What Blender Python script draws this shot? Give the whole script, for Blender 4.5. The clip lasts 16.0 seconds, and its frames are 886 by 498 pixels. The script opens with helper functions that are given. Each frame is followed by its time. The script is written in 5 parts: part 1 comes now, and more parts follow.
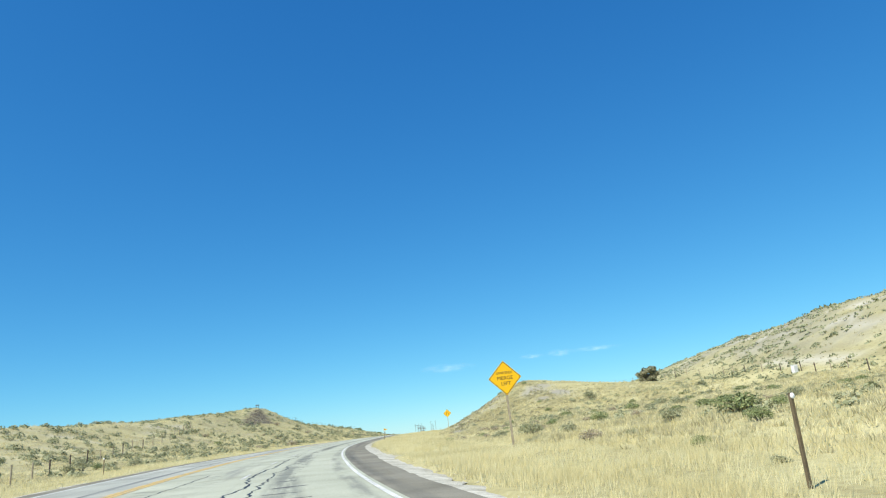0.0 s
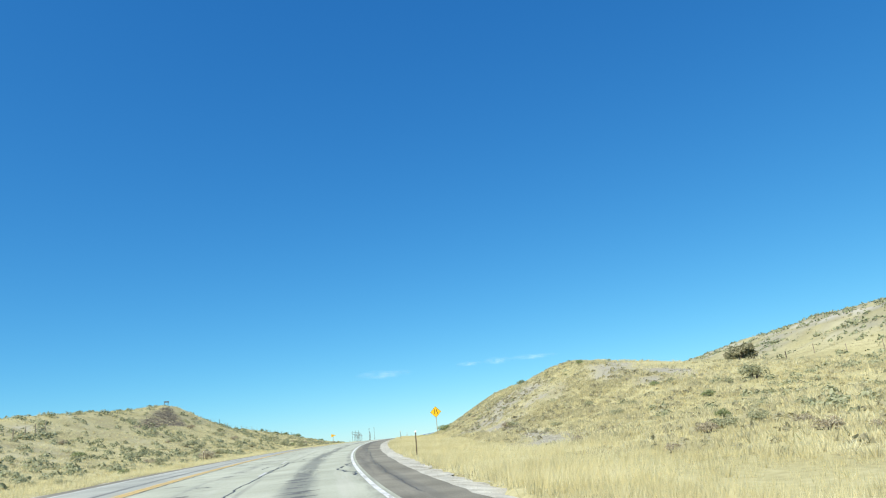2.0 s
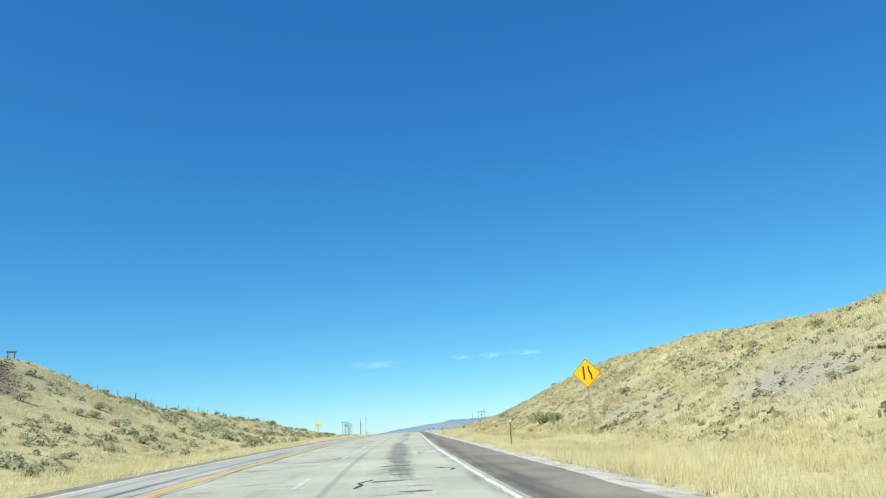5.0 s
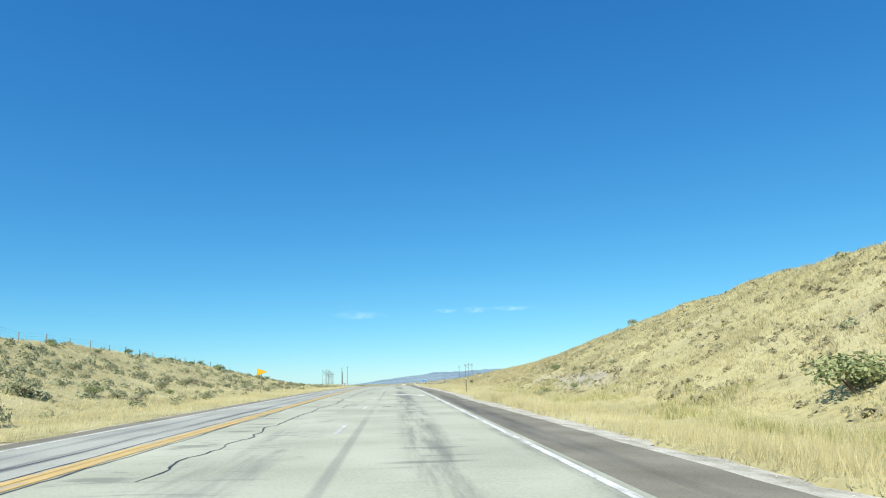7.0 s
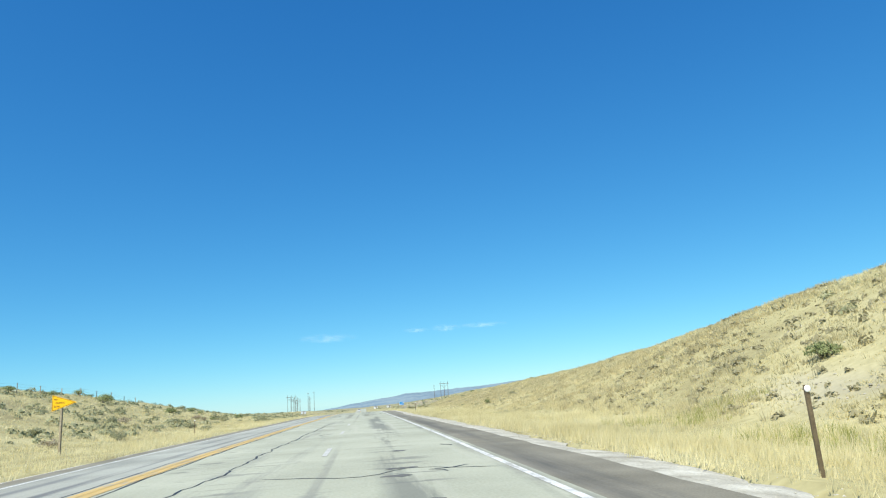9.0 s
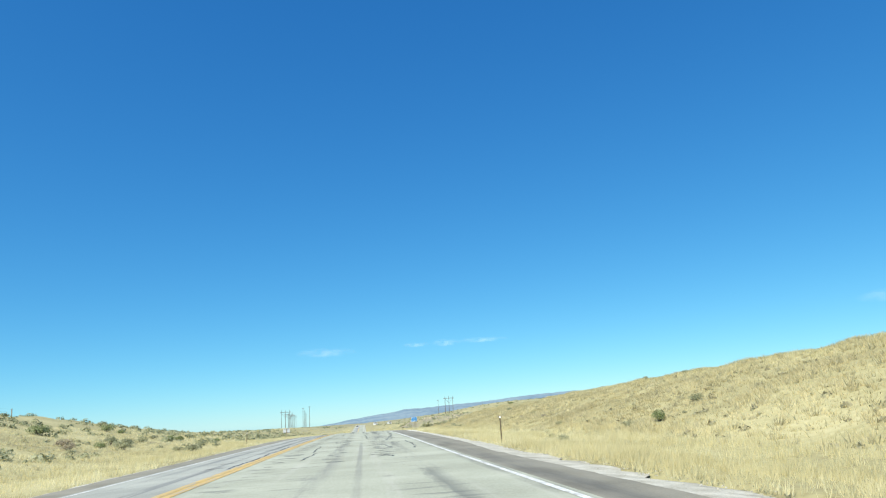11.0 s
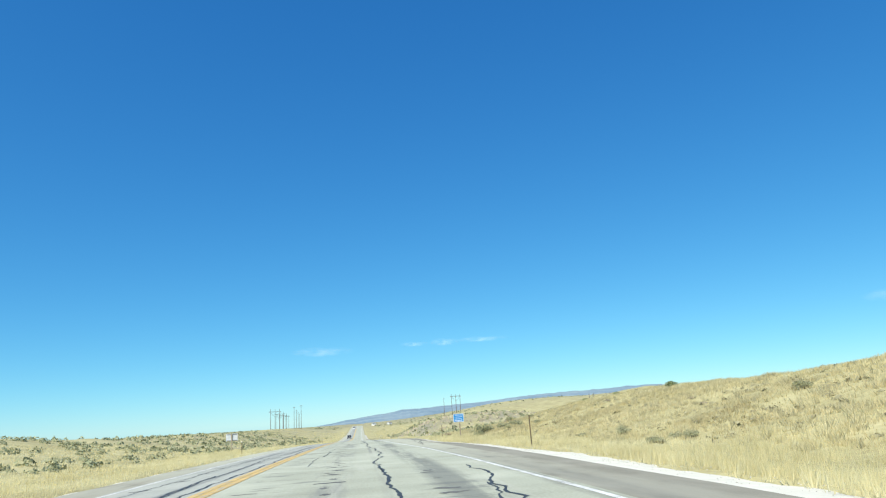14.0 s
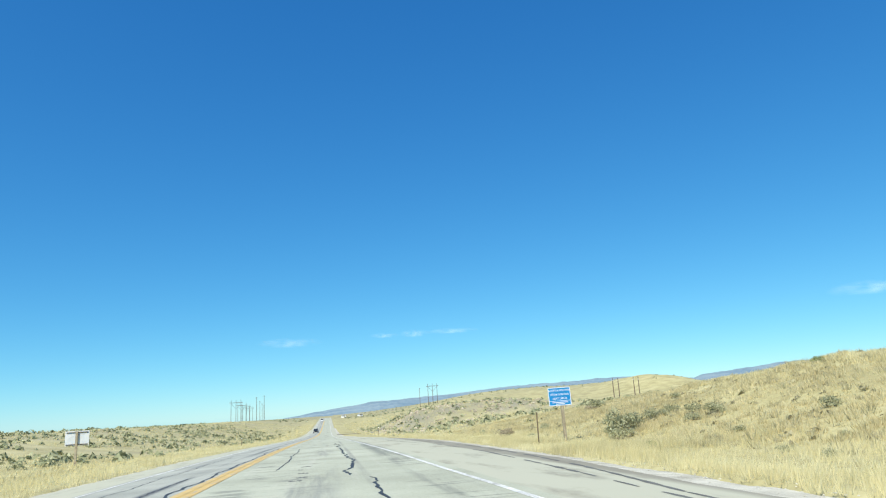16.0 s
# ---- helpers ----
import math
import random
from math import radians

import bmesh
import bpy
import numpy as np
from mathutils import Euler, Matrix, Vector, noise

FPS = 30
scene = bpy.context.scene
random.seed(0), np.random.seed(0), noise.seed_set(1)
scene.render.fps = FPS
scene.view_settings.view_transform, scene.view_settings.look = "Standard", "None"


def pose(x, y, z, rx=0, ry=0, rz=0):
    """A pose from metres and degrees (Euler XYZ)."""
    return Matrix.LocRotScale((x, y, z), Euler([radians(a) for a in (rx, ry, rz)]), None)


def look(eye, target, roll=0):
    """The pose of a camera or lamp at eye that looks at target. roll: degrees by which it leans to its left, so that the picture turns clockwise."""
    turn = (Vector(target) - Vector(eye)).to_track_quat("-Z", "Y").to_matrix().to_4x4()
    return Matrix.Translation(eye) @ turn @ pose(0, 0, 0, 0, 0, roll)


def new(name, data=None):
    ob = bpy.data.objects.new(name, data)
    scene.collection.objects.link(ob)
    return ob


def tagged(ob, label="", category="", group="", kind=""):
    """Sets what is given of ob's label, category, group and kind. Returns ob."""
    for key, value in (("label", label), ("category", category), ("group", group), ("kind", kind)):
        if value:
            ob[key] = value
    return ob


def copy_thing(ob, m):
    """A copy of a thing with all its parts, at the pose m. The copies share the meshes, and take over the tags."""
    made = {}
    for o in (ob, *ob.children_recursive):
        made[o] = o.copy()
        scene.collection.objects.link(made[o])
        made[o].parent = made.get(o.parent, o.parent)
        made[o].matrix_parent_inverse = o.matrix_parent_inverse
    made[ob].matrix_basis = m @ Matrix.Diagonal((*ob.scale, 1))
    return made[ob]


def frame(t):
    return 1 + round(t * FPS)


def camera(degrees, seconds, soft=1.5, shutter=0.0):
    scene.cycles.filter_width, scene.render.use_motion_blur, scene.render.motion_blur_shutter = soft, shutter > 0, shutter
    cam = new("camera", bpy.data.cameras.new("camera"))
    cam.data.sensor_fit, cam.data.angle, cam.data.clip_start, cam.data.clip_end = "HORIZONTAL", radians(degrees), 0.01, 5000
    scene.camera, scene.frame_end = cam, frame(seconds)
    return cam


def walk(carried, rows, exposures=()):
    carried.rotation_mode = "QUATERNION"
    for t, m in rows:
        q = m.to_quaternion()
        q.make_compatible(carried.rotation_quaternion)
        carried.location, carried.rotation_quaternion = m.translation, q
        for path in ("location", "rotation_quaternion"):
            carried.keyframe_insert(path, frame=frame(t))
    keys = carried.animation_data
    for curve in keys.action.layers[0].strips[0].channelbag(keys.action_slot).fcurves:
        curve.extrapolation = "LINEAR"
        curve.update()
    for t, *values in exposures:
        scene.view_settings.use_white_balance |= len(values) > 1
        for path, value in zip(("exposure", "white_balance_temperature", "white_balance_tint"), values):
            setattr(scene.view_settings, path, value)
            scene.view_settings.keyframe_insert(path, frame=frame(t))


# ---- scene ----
cam = camera(67.0, 16.0, soft=1.15)

PATH = [
    (0.0, (-0.000, -0.000, 1.250), (-0.429, 9.636, 3.890), -5.39),
    (0.5, (-3.401, 11.573, 1.381), (-3.656, 21.167, 4.189), -5.20),
    (1.0, (-6.594, 23.176, 1.534), (-6.489, 32.756, 4.403), -5.24),
    (1.5, (-9.480, 34.824, 1.706), (-9.181, 44.427, 4.483), -4.70),
    (2.0, (-12.022, 46.556, 1.874), (-11.523, 56.183, 4.536), -5.18),
    (2.5, (-14.207, 58.397, 2.019), (-13.421, 68.019, 4.628), -5.84),
    (3.0, (-16.054, 70.349, 2.166), (-14.963, 79.923, 4.841), -5.99),
    (3.5, (-17.581, 82.413, 2.320), (-16.398, 91.967, 5.028), -5.42),
    (4.0, (-18.841, 94.573, 2.487), (-18.058, 104.174, 5.172), -4.36),
    (4.5, (-19.880, 106.743, 2.656), (-19.376, 116.343, 5.412), -3.9),
    (5.0, (-20.684, 118.862, 2.798), (-20.125, 128.510, 5.366), -3.05),
    (5.5, (-21.285, 130.921, 2.917), (-20.670, 140.617, 5.285), -2.23),
    (6.0, (-21.704, 142.921, 3.016), (-21.039, 152.659, 5.192), -1.59),
    (6.5, (-21.960, 154.864, 3.096), (-21.255, 164.634, 5.111), -1.13),
    (7.0, (-22.073, 166.755, 3.161), (-21.345, 176.545, 5.065), -1.07),
    (7.5, (-22.077, 178.599, 3.211), (-21.347, 188.396, 5.075), -1.40),
    (8.0, (-22.030, 190.407, 3.249), (-21.143, 200.176, 5.188), -3.15),
    (8.5, (-22.031, 202.199, 3.281), (-20.941, 211.924, 5.339), -3.75),
    (9.0, (-22.125, 213.989, 3.327), (-20.886, 223.673, 5.493), -3.8),
    (9.5, (-22.282, 225.767, 3.357), (-20.983, 235.422, 5.612), -4.03),
    (10.0, (-22.466, 237.531, 3.366), (-21.166, 247.170, 5.691), -3.88),
    (10.5, (-22.641, 249.284, 3.356), (-21.366, 258.915, 5.726), -3.70),
    (11.0, (-22.778, 261.030, 3.330), (-21.524, 270.659, 5.718), -3.55),
    (11.5, (-22.862, 272.772, 3.291), (-21.594, 282.403, 5.668), -3.49),
    (12.0, (-22.902, 284.516, 3.245), (-21.555, 294.141, 5.600), -3.55),
    (12.5, (-22.953, 296.269, 3.203), (-21.660, 305.916, 5.498), -3.01),
    (13.0, (-23.053, 308.042, 3.168), (-21.729, 317.683, 5.471), -3.36),
    (13.5, (-23.217, 319.842, 3.125), (-21.909, 329.467, 5.499), -3.35),
    (14.0, (-23.423, 331.668, 3.058), (-22.127, 341.291, 5.452), -3.48),
    (14.5, (-23.628, 343.519, 2.955), (-22.285, 353.142, 5.318), -3.37),
    (15.0, (-23.780, 355.381, 2.806), (-22.127, 364.937, 5.244), -3.53),
    (15.5, (-23.854, 367.259, 2.634), (-22.147, 376.843, 4.922), -3.20),
    (16.0, (-23.867, 379.152, 2.464), (-22.135, 388.737, 4.727), -3.40),
]
walk(cam, [(t, look(eye, target, roll)) for t, eye, target, roll in PATH], exposures=[(0.0, 0.4), (16.0, 0.4)])

# ---- daylight ----
SUN_EL, SUN_AZ = radians(50), radians(215)        # azimuth from +y, clockwise: behind the traveller's left shoulder
world = bpy.data.worlds.new("sky")
scene.world = world
world.use_nodes = True
wn = world.node_tree
sky = wn.nodes.new("ShaderNodeTexSky")
sky.sky_type, sky.sun_disc = "NISHITA", False
sky.sun_elevation, sky.sun_rotation = SUN_EL, SUN_AZ
sky.altitude, sky.air_density, sky.dust_density, sky.ozone_density = 1900, 1.0, 0.2, 3.0
split, join = wn.nodes.new("ShaderNodeSeparateColor"), wn.nodes.new("ShaderNodeCombineColor")        # the even deep blue of thin dry air over a high plateau
wn.links.new(sky.outputs[0], split.inputs[0])
for k, (power, gain) in enumerate(((1.28, 0.278), (0.86, 1.055), (0.58, 2.18))):
    bend, lift = wn.nodes.new("ShaderNodeMath"), wn.nodes.new("ShaderNodeMath")
    bend.operation, lift.operation = "POWER", "MULTIPLY"
    bend.inputs[1].default_value, lift.inputs[1].default_value = power, gain
    wn.links.new(split.outputs[k], bend.inputs[0])
    wn.links.new(bend.outputs[0], lift.inputs[0])
    wn.links.new(lift.outputs[0], join.inputs[k])
wn.links.new(join.outputs[0], wn.nodes["Background"].inputs[0])
wn.nodes["Background"].inputs[1].default_value = 0.105
sun = new("sun", bpy.data.lights.new("sun", "SUN"))
sun.data.energy, sun.data.angle, sun.data.color = 5.0, radians(0.53), (1.0, 0.965, 0.86)
to_sun = Vector((math.sin(SUN_AZ) * math.cos(SUN_EL), math.cos(SUN_AZ) * math.cos(SUN_EL), math.sin(SUN_EL)))
sun.matrix_world = look(to_sun * 100, (0, 0, 0))


# ---- materials ----
def material(name, colours, scale=1.0, fine=12.0, rough=0.85, bump=0.0, metal=0.0, coords="Object", island=0.0, random_ob=0.0, spec=0.3):
    """Two scales of noise run through a colour ramp; coords in metres."""
    m = bpy.data.materials.new(name)
    m.use_nodes = True
    n, l = m.node_tree.nodes, m.node_tree.links
    b = n["Principled BSDF"]
    b.inputs["Roughness"].default_value, b.inputs["Metallic"].default_value = rough, metal
    b.inputs["Specular IOR Level"].default_value = spec
    tc = n.new("ShaderNodeTexCoord")
    a, c = n.new("ShaderNodeTexNoise"), n.new("ShaderNodeTexNoise")
    for node, s, d in ((a, scale, 5.0), (c, scale * fine, 4.0)):
        node.inputs["Scale"].default_value, node.inputs["Detail"].default_value = s, d
        l.new(tc.outputs[coords], node.inputs["Vector"])
    mix = n.new("ShaderNodeMath")
    mix.operation = "MULTIPLY_ADD"
    l.new(a.outputs["Fac"], mix.inputs[0])
    mix.inputs[1].default_value = 0.6
    half = n.new("ShaderNodeMath")
    half.operation = "MULTIPLY"
    half.inputs[1].default_value = 0.4
    l.new(c.outputs["Fac"], half.inputs[0])
    l.new(half.outputs[0], mix.inputs[2])
    fac = mix.outputs[0]
    for amount, node, out in ((island, "ShaderNodeNewGeometry", "Random Per Island"), (random_ob, "ShaderNodeObjectInfo", "Random")):
        if amount:
            r, add = n.new(node), n.new("ShaderNodeMath")
            add.operation = "MULTIPLY_ADD"
            l.new(r.outputs[out], add.inputs[0])
            add.inputs[1].default_value = amount
            sub = n.new("ShaderNodeMath")
            sub.operation = "SUBTRACT"
            l.new(fac, sub.inputs[0])
            sub.inputs[1].default_value = amount / 2
            l.new(sub.outputs[0], add.inputs[2])
            fac = add.outputs[0]
    ramp = n.new("ShaderNodeValToRGB")
    els = ramp.color_ramp.elements
    while len(els) < len(colours):
        els.new(0.5)
    for i, col in enumerate(colours):
        els[i].position = 0.34 + 0.32 * i / max(1, len(colours) - 1)
        els[i].color = (*col, 1)
    l.new(fac, ramp.inputs[0])
    l.new(ramp.outputs[0], b.inputs["Base Color"])
    if bump:
        bn = n.new("ShaderNodeBump")
        bn.inputs["Strength"].default_value, bn.inputs["Distance"].default_value = 1.0, bump
        l.new(fac, bn.inputs["Height"])
        l.new(bn.outputs[0], b.inputs["Normal"])
    return m


def leafy(m, share=0.35):
    """Let light through thin blades and leaves."""
    n, l = m.node_tree.nodes, m.node_tree.links
    b, out = n["Principled BSDF"], n["Material Output"]
    tr, mix = n.new("ShaderNodeBsdfTranslucent"), n.new("ShaderNodeMixShader")
    l.new(b.inputs["Base Color"].links[0].from_socket, tr.inputs["Color"])
    mix.inputs[0].default_value = share
    l.new(b.outputs[0], mix.inputs[1])
    l.new(tr.outputs[0], mix.inputs[2])
    l.new(mix.outputs[0], out.inputs["Surface"])
    return m


def mask_mix(m, colour, mask_from, strength=1.0):
    """Lay a second colour over the first where a mask says so. mask_from(nodes, links) returns a 0..1 socket."""
    n, l = m.node_tree.nodes, m.node_tree.links
    b = n["Principled BSDF"]
    old = b.inputs["Base Color"].links[0].from_socket
    mx = n.new("ShaderNodeMix")
    mx.data_type = "RGBA"
    k = n.new("ShaderNodeMath")
    k.operation, k.use_clamp = "MULTIPLY", True
    k.inputs[1].default_value = strength
    l.new(mask_from(n, l), k.inputs[0])
    l.new(k.outputs[0], mx.inputs[0])
    l.new(old, mx.inputs[6])
    mx.inputs[7].default_value = (*colour, 1)
    l.new(mx.outputs[2], b.inputs["Base Color"])
    return m


def ramped(n, l, socket, lo, hi):
    r = n.new("ShaderNodeMapRange")
    r.inputs[1].default_value, r.inputs[2].default_value = lo, hi
    r.clamp = True
    l.new(socket, r.inputs[0])
    return r.outputs[0]


def stretched_noise(n, l, sx, sy, detail=7.0):
    """Noise on the road's own coordinates (across, along), stretched."""
    uv, mp, no = n.new("ShaderNodeUVMap"), n.new("ShaderNodeMapping"), n.new("ShaderNodeTexNoise")
    uv.uv_map = "road"
    mp.inputs["Scale"].default_value = (sx, sy, 1)
    no.inputs["Scale"].default_value, no.inputs["Detail"].default_value, no.inputs["Roughness"].default_value = 1.0, detail, 0.66
    l.new(uv.outputs[0], mp.inputs[0])
    l.new(mp.outputs[0], no.inputs["Vector"])
    return no.outputs["Fac"], uv.outputs[0]


def band(n, l, uv, centre, half):
    """1 at a distance across the road, falling to 0."""
    sp, d, a = n.new("ShaderNodeSeparateXYZ"), n.new("ShaderNodeMath"), n.new("ShaderNodeMath")
    l.new(uv, sp.inputs[0])
    d.operation, a.operation = "SUBTRACT", "ABSOLUTE"
    d.inputs[1].default_value = centre
    l.new(sp.outputs[0], d.inputs[0])
    l.new(d.outputs[0], a.inputs[0])
    return ramped(n, l, a.outputs[0], half, half * 0.4)


def times(n, l, a, b):
    k = n.new("ShaderNodeMath")
    k.operation = "MULTIPLY"
    l.new(a, k.inputs[0])
    l.new(b, k.inputs[1])
    return k.outputs[0]


def wheel_stain(centre, half, sx, sy, lo, hi):
    def make(n, l):
        f, uv = stretched_noise(n, l, sx, sy)
        return times(n, l, ramped(n, l, f, lo, hi), band(n, l, uv, centre, half))
    return make


def streaks(sx, sy, lo, hi):
    return lambda n, l: ramped(n, l, stretched_noise(n, l, sx, sy)[0], lo, hi)


def attribute_mask(name):
    def make(n, l):
        a = n.new("ShaderNodeAttribute")
        a.attribute_name = name
        return a.outputs["Fac"]
    return make


def lane_material(name, colours):
    m = material(name, colours, scale=0.35, fine=60, rough=0.85, bump=0.004, spec=0.2)
    mask_mix(m, (0.15, 0.155, 0.155), streaks(0.3, 3.0, 0.60, 0.74), 0.4)
    mask_mix(m, (0.49, 0.48, 0.40), streaks(1.3, 0.05, 0.56, 0.72), 0.5)
    return m


M_lane = lane_material("old_asphalt", [(0.31, 0.316, 0.24), (0.393, 0.403, 0.308), (0.468, 0.477, 0.37)])
mask_mix(M_lane, (0.12, 0.125, 0.115), wheel_stain(5.25, 0.6, 0.7, 0.05, 0.45, 0.54), 0.6)
mask_mix(M_lane, (0.15, 0.155, 0.14), wheel_stain(5.2, 0.9, 0.25, 1.6, 0.57, 0.61), 0.6)
mask_mix(M_lane, (0.17, 0.175, 0.16), wheel_stain(3.6, 3.4, 0.6, 0.35, 0.62, 0.68), 0.35)
mask_mix(M_lane, (0.16, 0.165, 0.15), wheel_stain(2.0, 1.3, 0.6, 4.0, 0.56, 0.64), 0.5)
mask_mix(M_lane, (0.14, 0.145, 0.13), wheel_stain(0.75, 0.6, 0.4, 1.1, 0.55, 0.59), 0.55)
mask_mix(M_lane, (0.16, 0.165, 0.15), wheel_stain(2.1, 0.8, 0.4, 0.9, 0.58, 0.62), 0.5)
mask_mix(M_lane, (0.20, 0.20, 0.18), wheel_stain(3.75, 0.12, 0.5, 0.03, 0.42, 0.55), 0.5)
mask_mix(M_lane, (0.17, 0.17, 0.165), wheel_stain(2.3, 0.9, 0.8, 0.05, 0.52, 0.64), 0.6)
mask_mix(M_lane, (0.10, 0.10, 0.10), wheel_stain(7.05, 0.30, 2.0, 0.3, 0.40, 0.62), 0.5)
M_lane_far = lane_material("blue_grey_asphalt", [(0.265, 0.272, 0.235), (0.345, 0.352, 0.30), (0.43, 0.435, 0.37)])
mask_mix(M_lane_far, (0.12, 0.125, 0.13), wheel_stain(-1.35, 0.25, 1.5, 0.05, 0.42, 0.56), 0.8)
mask_mix(M_lane_far, (0.14, 0.145, 0.15), wheel_stain(-2.5, 0.3, 1.5, 0.06, 0.46, 0.6), 0.7)
M_shoulder = material("dark_asphalt", [(0.148, 0.137, 0.103), (0.21, 0.196, 0.15), (0.28, 0.262, 0.205)], scale=0.5, fine=60, rough=0.9, bump=0.004, spec=0.15)
mask_mix(M_shoulder, (0.25, 0.24, 0.20), streaks(1.2, 0.06, 0.54, 0.72), 0.6)
mask_mix(M_shoulder, (0.07, 0.07, 0.068), wheel_stain(7.75, 0.5, 1.0, 0.05, 0.40, 0.60), 0.7)
def dusty_stretch(y0, y1, lo, hi, out=8.6, end=2000):
    """Blown dust that grows along a stretch of the road and fades out after its end."""
    def make(n, l):
        f, uv = stretched_noise(n, l, 0.9, 0.22)
        sp = n.new("ShaderNodeSeparateXYZ")
        l.new(uv, sp.inputs[0])
        inner = ramped(n, l, sp.outputs[0], out + 0.15, out - 0.1)
        return times(n, l, inner, times(n, l, times(n, l, ramped(n, l, f, lo, hi), ramped(n, l, sp.outputs[1], end + 25, end)), ramped(n, l, sp.outputs[1], y0, y1)))
    return make


mask_mix(M_shoulder, (0.33, 0.318, 0.255), dusty_stretch(215, 320, 0.30, 0.62, 12), 0.6)
mask_mix(M_shoulder, (0.44, 0.437, 0.335), dusty_stretch(335, 378, 0.25, 0.48), 0.92)
M_gravel = material("gravel", [(0.27, 0.253, 0.195), (0.45, 0.428, 0.345), (0.62, 0.60, 0.505)], scale=1.6, fine=14, rough=0.95, bump=0.03)
mask_mix(M_gravel, (0.72, 0.70, 0.59), dusty_stretch(290, 345, 0.2, 0.5, 20, 368), 0.7)
M_white = material("worn_white_paint", [(0.40, 0.40, 0.37), (0.62, 0.62, 0.58), (0.74, 0.74, 0.70)], scale=2.5, fine=14, rough=0.7)
M_yellow = material("worn_yellow_paint", [(0.40, 0.32, 0.18), (0.55, 0.385, 0.14), (0.63, 0.455, 0.18)], scale=1.4, fine=16, rough=0.7)
for paint in (M_white, M_yellow):
    mask_mix(paint, (0.33, 0.32, 0.27), streaks(5.0, 0.9, 0.53, 0.60), 0.75)
M_faded = material("faded_yellow_paint", [(0.36, 0.29, 0.16), (0.50, 0.35, 0.12), (0.60, 0.41, 0.12)], scale=1.2, fine=14, rough=0.75)
M_worn = material("scuffed_white_paint", [(0.34, 0.34, 0.30), (0.48, 0.48, 0.44), (0.62, 0.62, 0.58)], scale=2.5, fine=14, rough=0.75)
M_stain = material("dark_patched_asphalt", [(0.10, 0.10, 0.09), (0.17, 0.17, 0.15)], scale=2.0, fine=12, rough=0.8, bump=0.003)
M_tar = material("sealing_tar", [(0.03, 0.03, 0.03), (0.06, 0.06, 0.058)], scale=3, rough=0.55)
M_ground = material("dry_earth", [(0.27, 0.235, 0.112), (0.39, 0.35, 0.172), (0.505, 0.455, 0.245)], scale=0.16, fine=22, rough=1.0, bump=0.10)
mask_mix(M_ground, (0.30, 0.282, 0.225), attribute_mask("bare"), 0.9)
mask_mix(M_ground, (0.50, 0.47, 0.39), attribute_mask("ledge"), 0.9)
mask_mix(M_ground, (0.21, 0.20, 0.135), attribute_mask("sage"), 0.7)
mask_mix(M_ground, (0.135, 0.12, 0.095), attribute_mask("dark_rock"), 0.95)
M_grass = leafy(material("straw_grass", [(0.51, 0.45, 0.24), (0.69, 0.62, 0.35), (0.82, 0.76, 0.49)], scale=0.25, fine=8, rough=0.9, island=0.06), 0.5)
M_grass_dull = leafy(material("bleached_bunch_grass", [(0.45, 0.405, 0.225), (0.63, 0.57, 0.335), (0.78, 0.725, 0.46)], scale=0.3, fine=5, rough=0.9, island=0.08), 0.5)
M_golden = leafy(material("golden_bunch_grass", [(0.46, 0.385, 0.20), (0.62, 0.54, 0.305), (0.77, 0.69, 0.425)], scale=0.22, fine=6, rough=0.9, island=0.06), 0.5)
M_greengrass = leafy(material("yellow_green_grass", [(0.24, 0.26, 0.08), (0.38, 0.39, 0.13), (0.54, 0.50, 0.21)], scale=0.4, fine=5, rough=0.9, island=0.1), 0.5)
M_sage = leafy(material("sage_leaf", [(0.24, 0.25, 0.14), (0.36, 0.365, 0.215), (0.48, 0.475, 0.30)], scale=2, fine=6, rough=0.9, island=0.25, random_ob=0.12), 0.3)
M_brush = leafy(material("mixed_brush_leaf", [(0.21, 0.225, 0.125), (0.33, 0.345, 0.20), (0.48, 0.475, 0.30)], scale=0.5, fine=4, rough=0.95, island=0.10), 0.3)
M_green = leafy(material("green_leaf", [(0.155, 0.188, 0.08), (0.245, 0.288, 0.122), (0.35, 0.385, 0.185)], scale=2, fine=6, rough=0.85, island=0.3, random_ob=0.12), 0.25)
M_dry = leafy(material("dry_twig_leaf", [(0.27, 0.225, 0.15), (0.38, 0.33, 0.225), (0.48, 0.43, 0.30)], scale=2, fine=6, rough=0.95, island=0.3, random_ob=0.12), 0.15)
M_juniper = leafy(material("juniper_leaf", [(0.14, 0.145, 0.075), (0.22, 0.215, 0.12), (0.31, 0.275, 0.17)], scale=1.5, fine=6, rough=0.85, island=0.3), 0.15)
M_tussock = leafy(material("grey_tussock_grass", [(0.36, 0.325, 0.185), (0.52, 0.47, 0.285), (0.69, 0.63, 0.40)], scale=0.4, fine=6, rough=0.95, island=0.05), 0.5)
M_clump = leafy(material("grey_brown_clump", [(0.25, 0.228, 0.135), (0.37, 0.34, 0.205), (0.50, 0.46, 0.29)], scale=0.35, fine=6, rough=0.95, island=0.1), 0.35)
M_stone = material("slope_stone", [(0.26, 0.242, 0.185), (0.345, 0.322, 0.25), (0.45, 0.425, 0.34)], scale=1.2, fine=6, rough=0.95, island=0.3)
M_rubble = material("dark_rubble", [(0.07, 0.062, 0.05), (0.13, 0.115, 0.09), (0.21, 0.185, 0.145)], scale=1.2, fine=6, rough=0.95, island=0.3)
M_bluff = material("bluff_stone", [(0.20, 0.165, 0.12), (0.34, 0.29, 0.21), (0.52, 0.46, 0.35)], scale=0.6, fine=6, rough=0.95, island=0.1)
M_bark = material("bark", [(0.10, 0.08, 0.06), (0.20, 0.165, 0.13)], scale=6, rough=0.95)
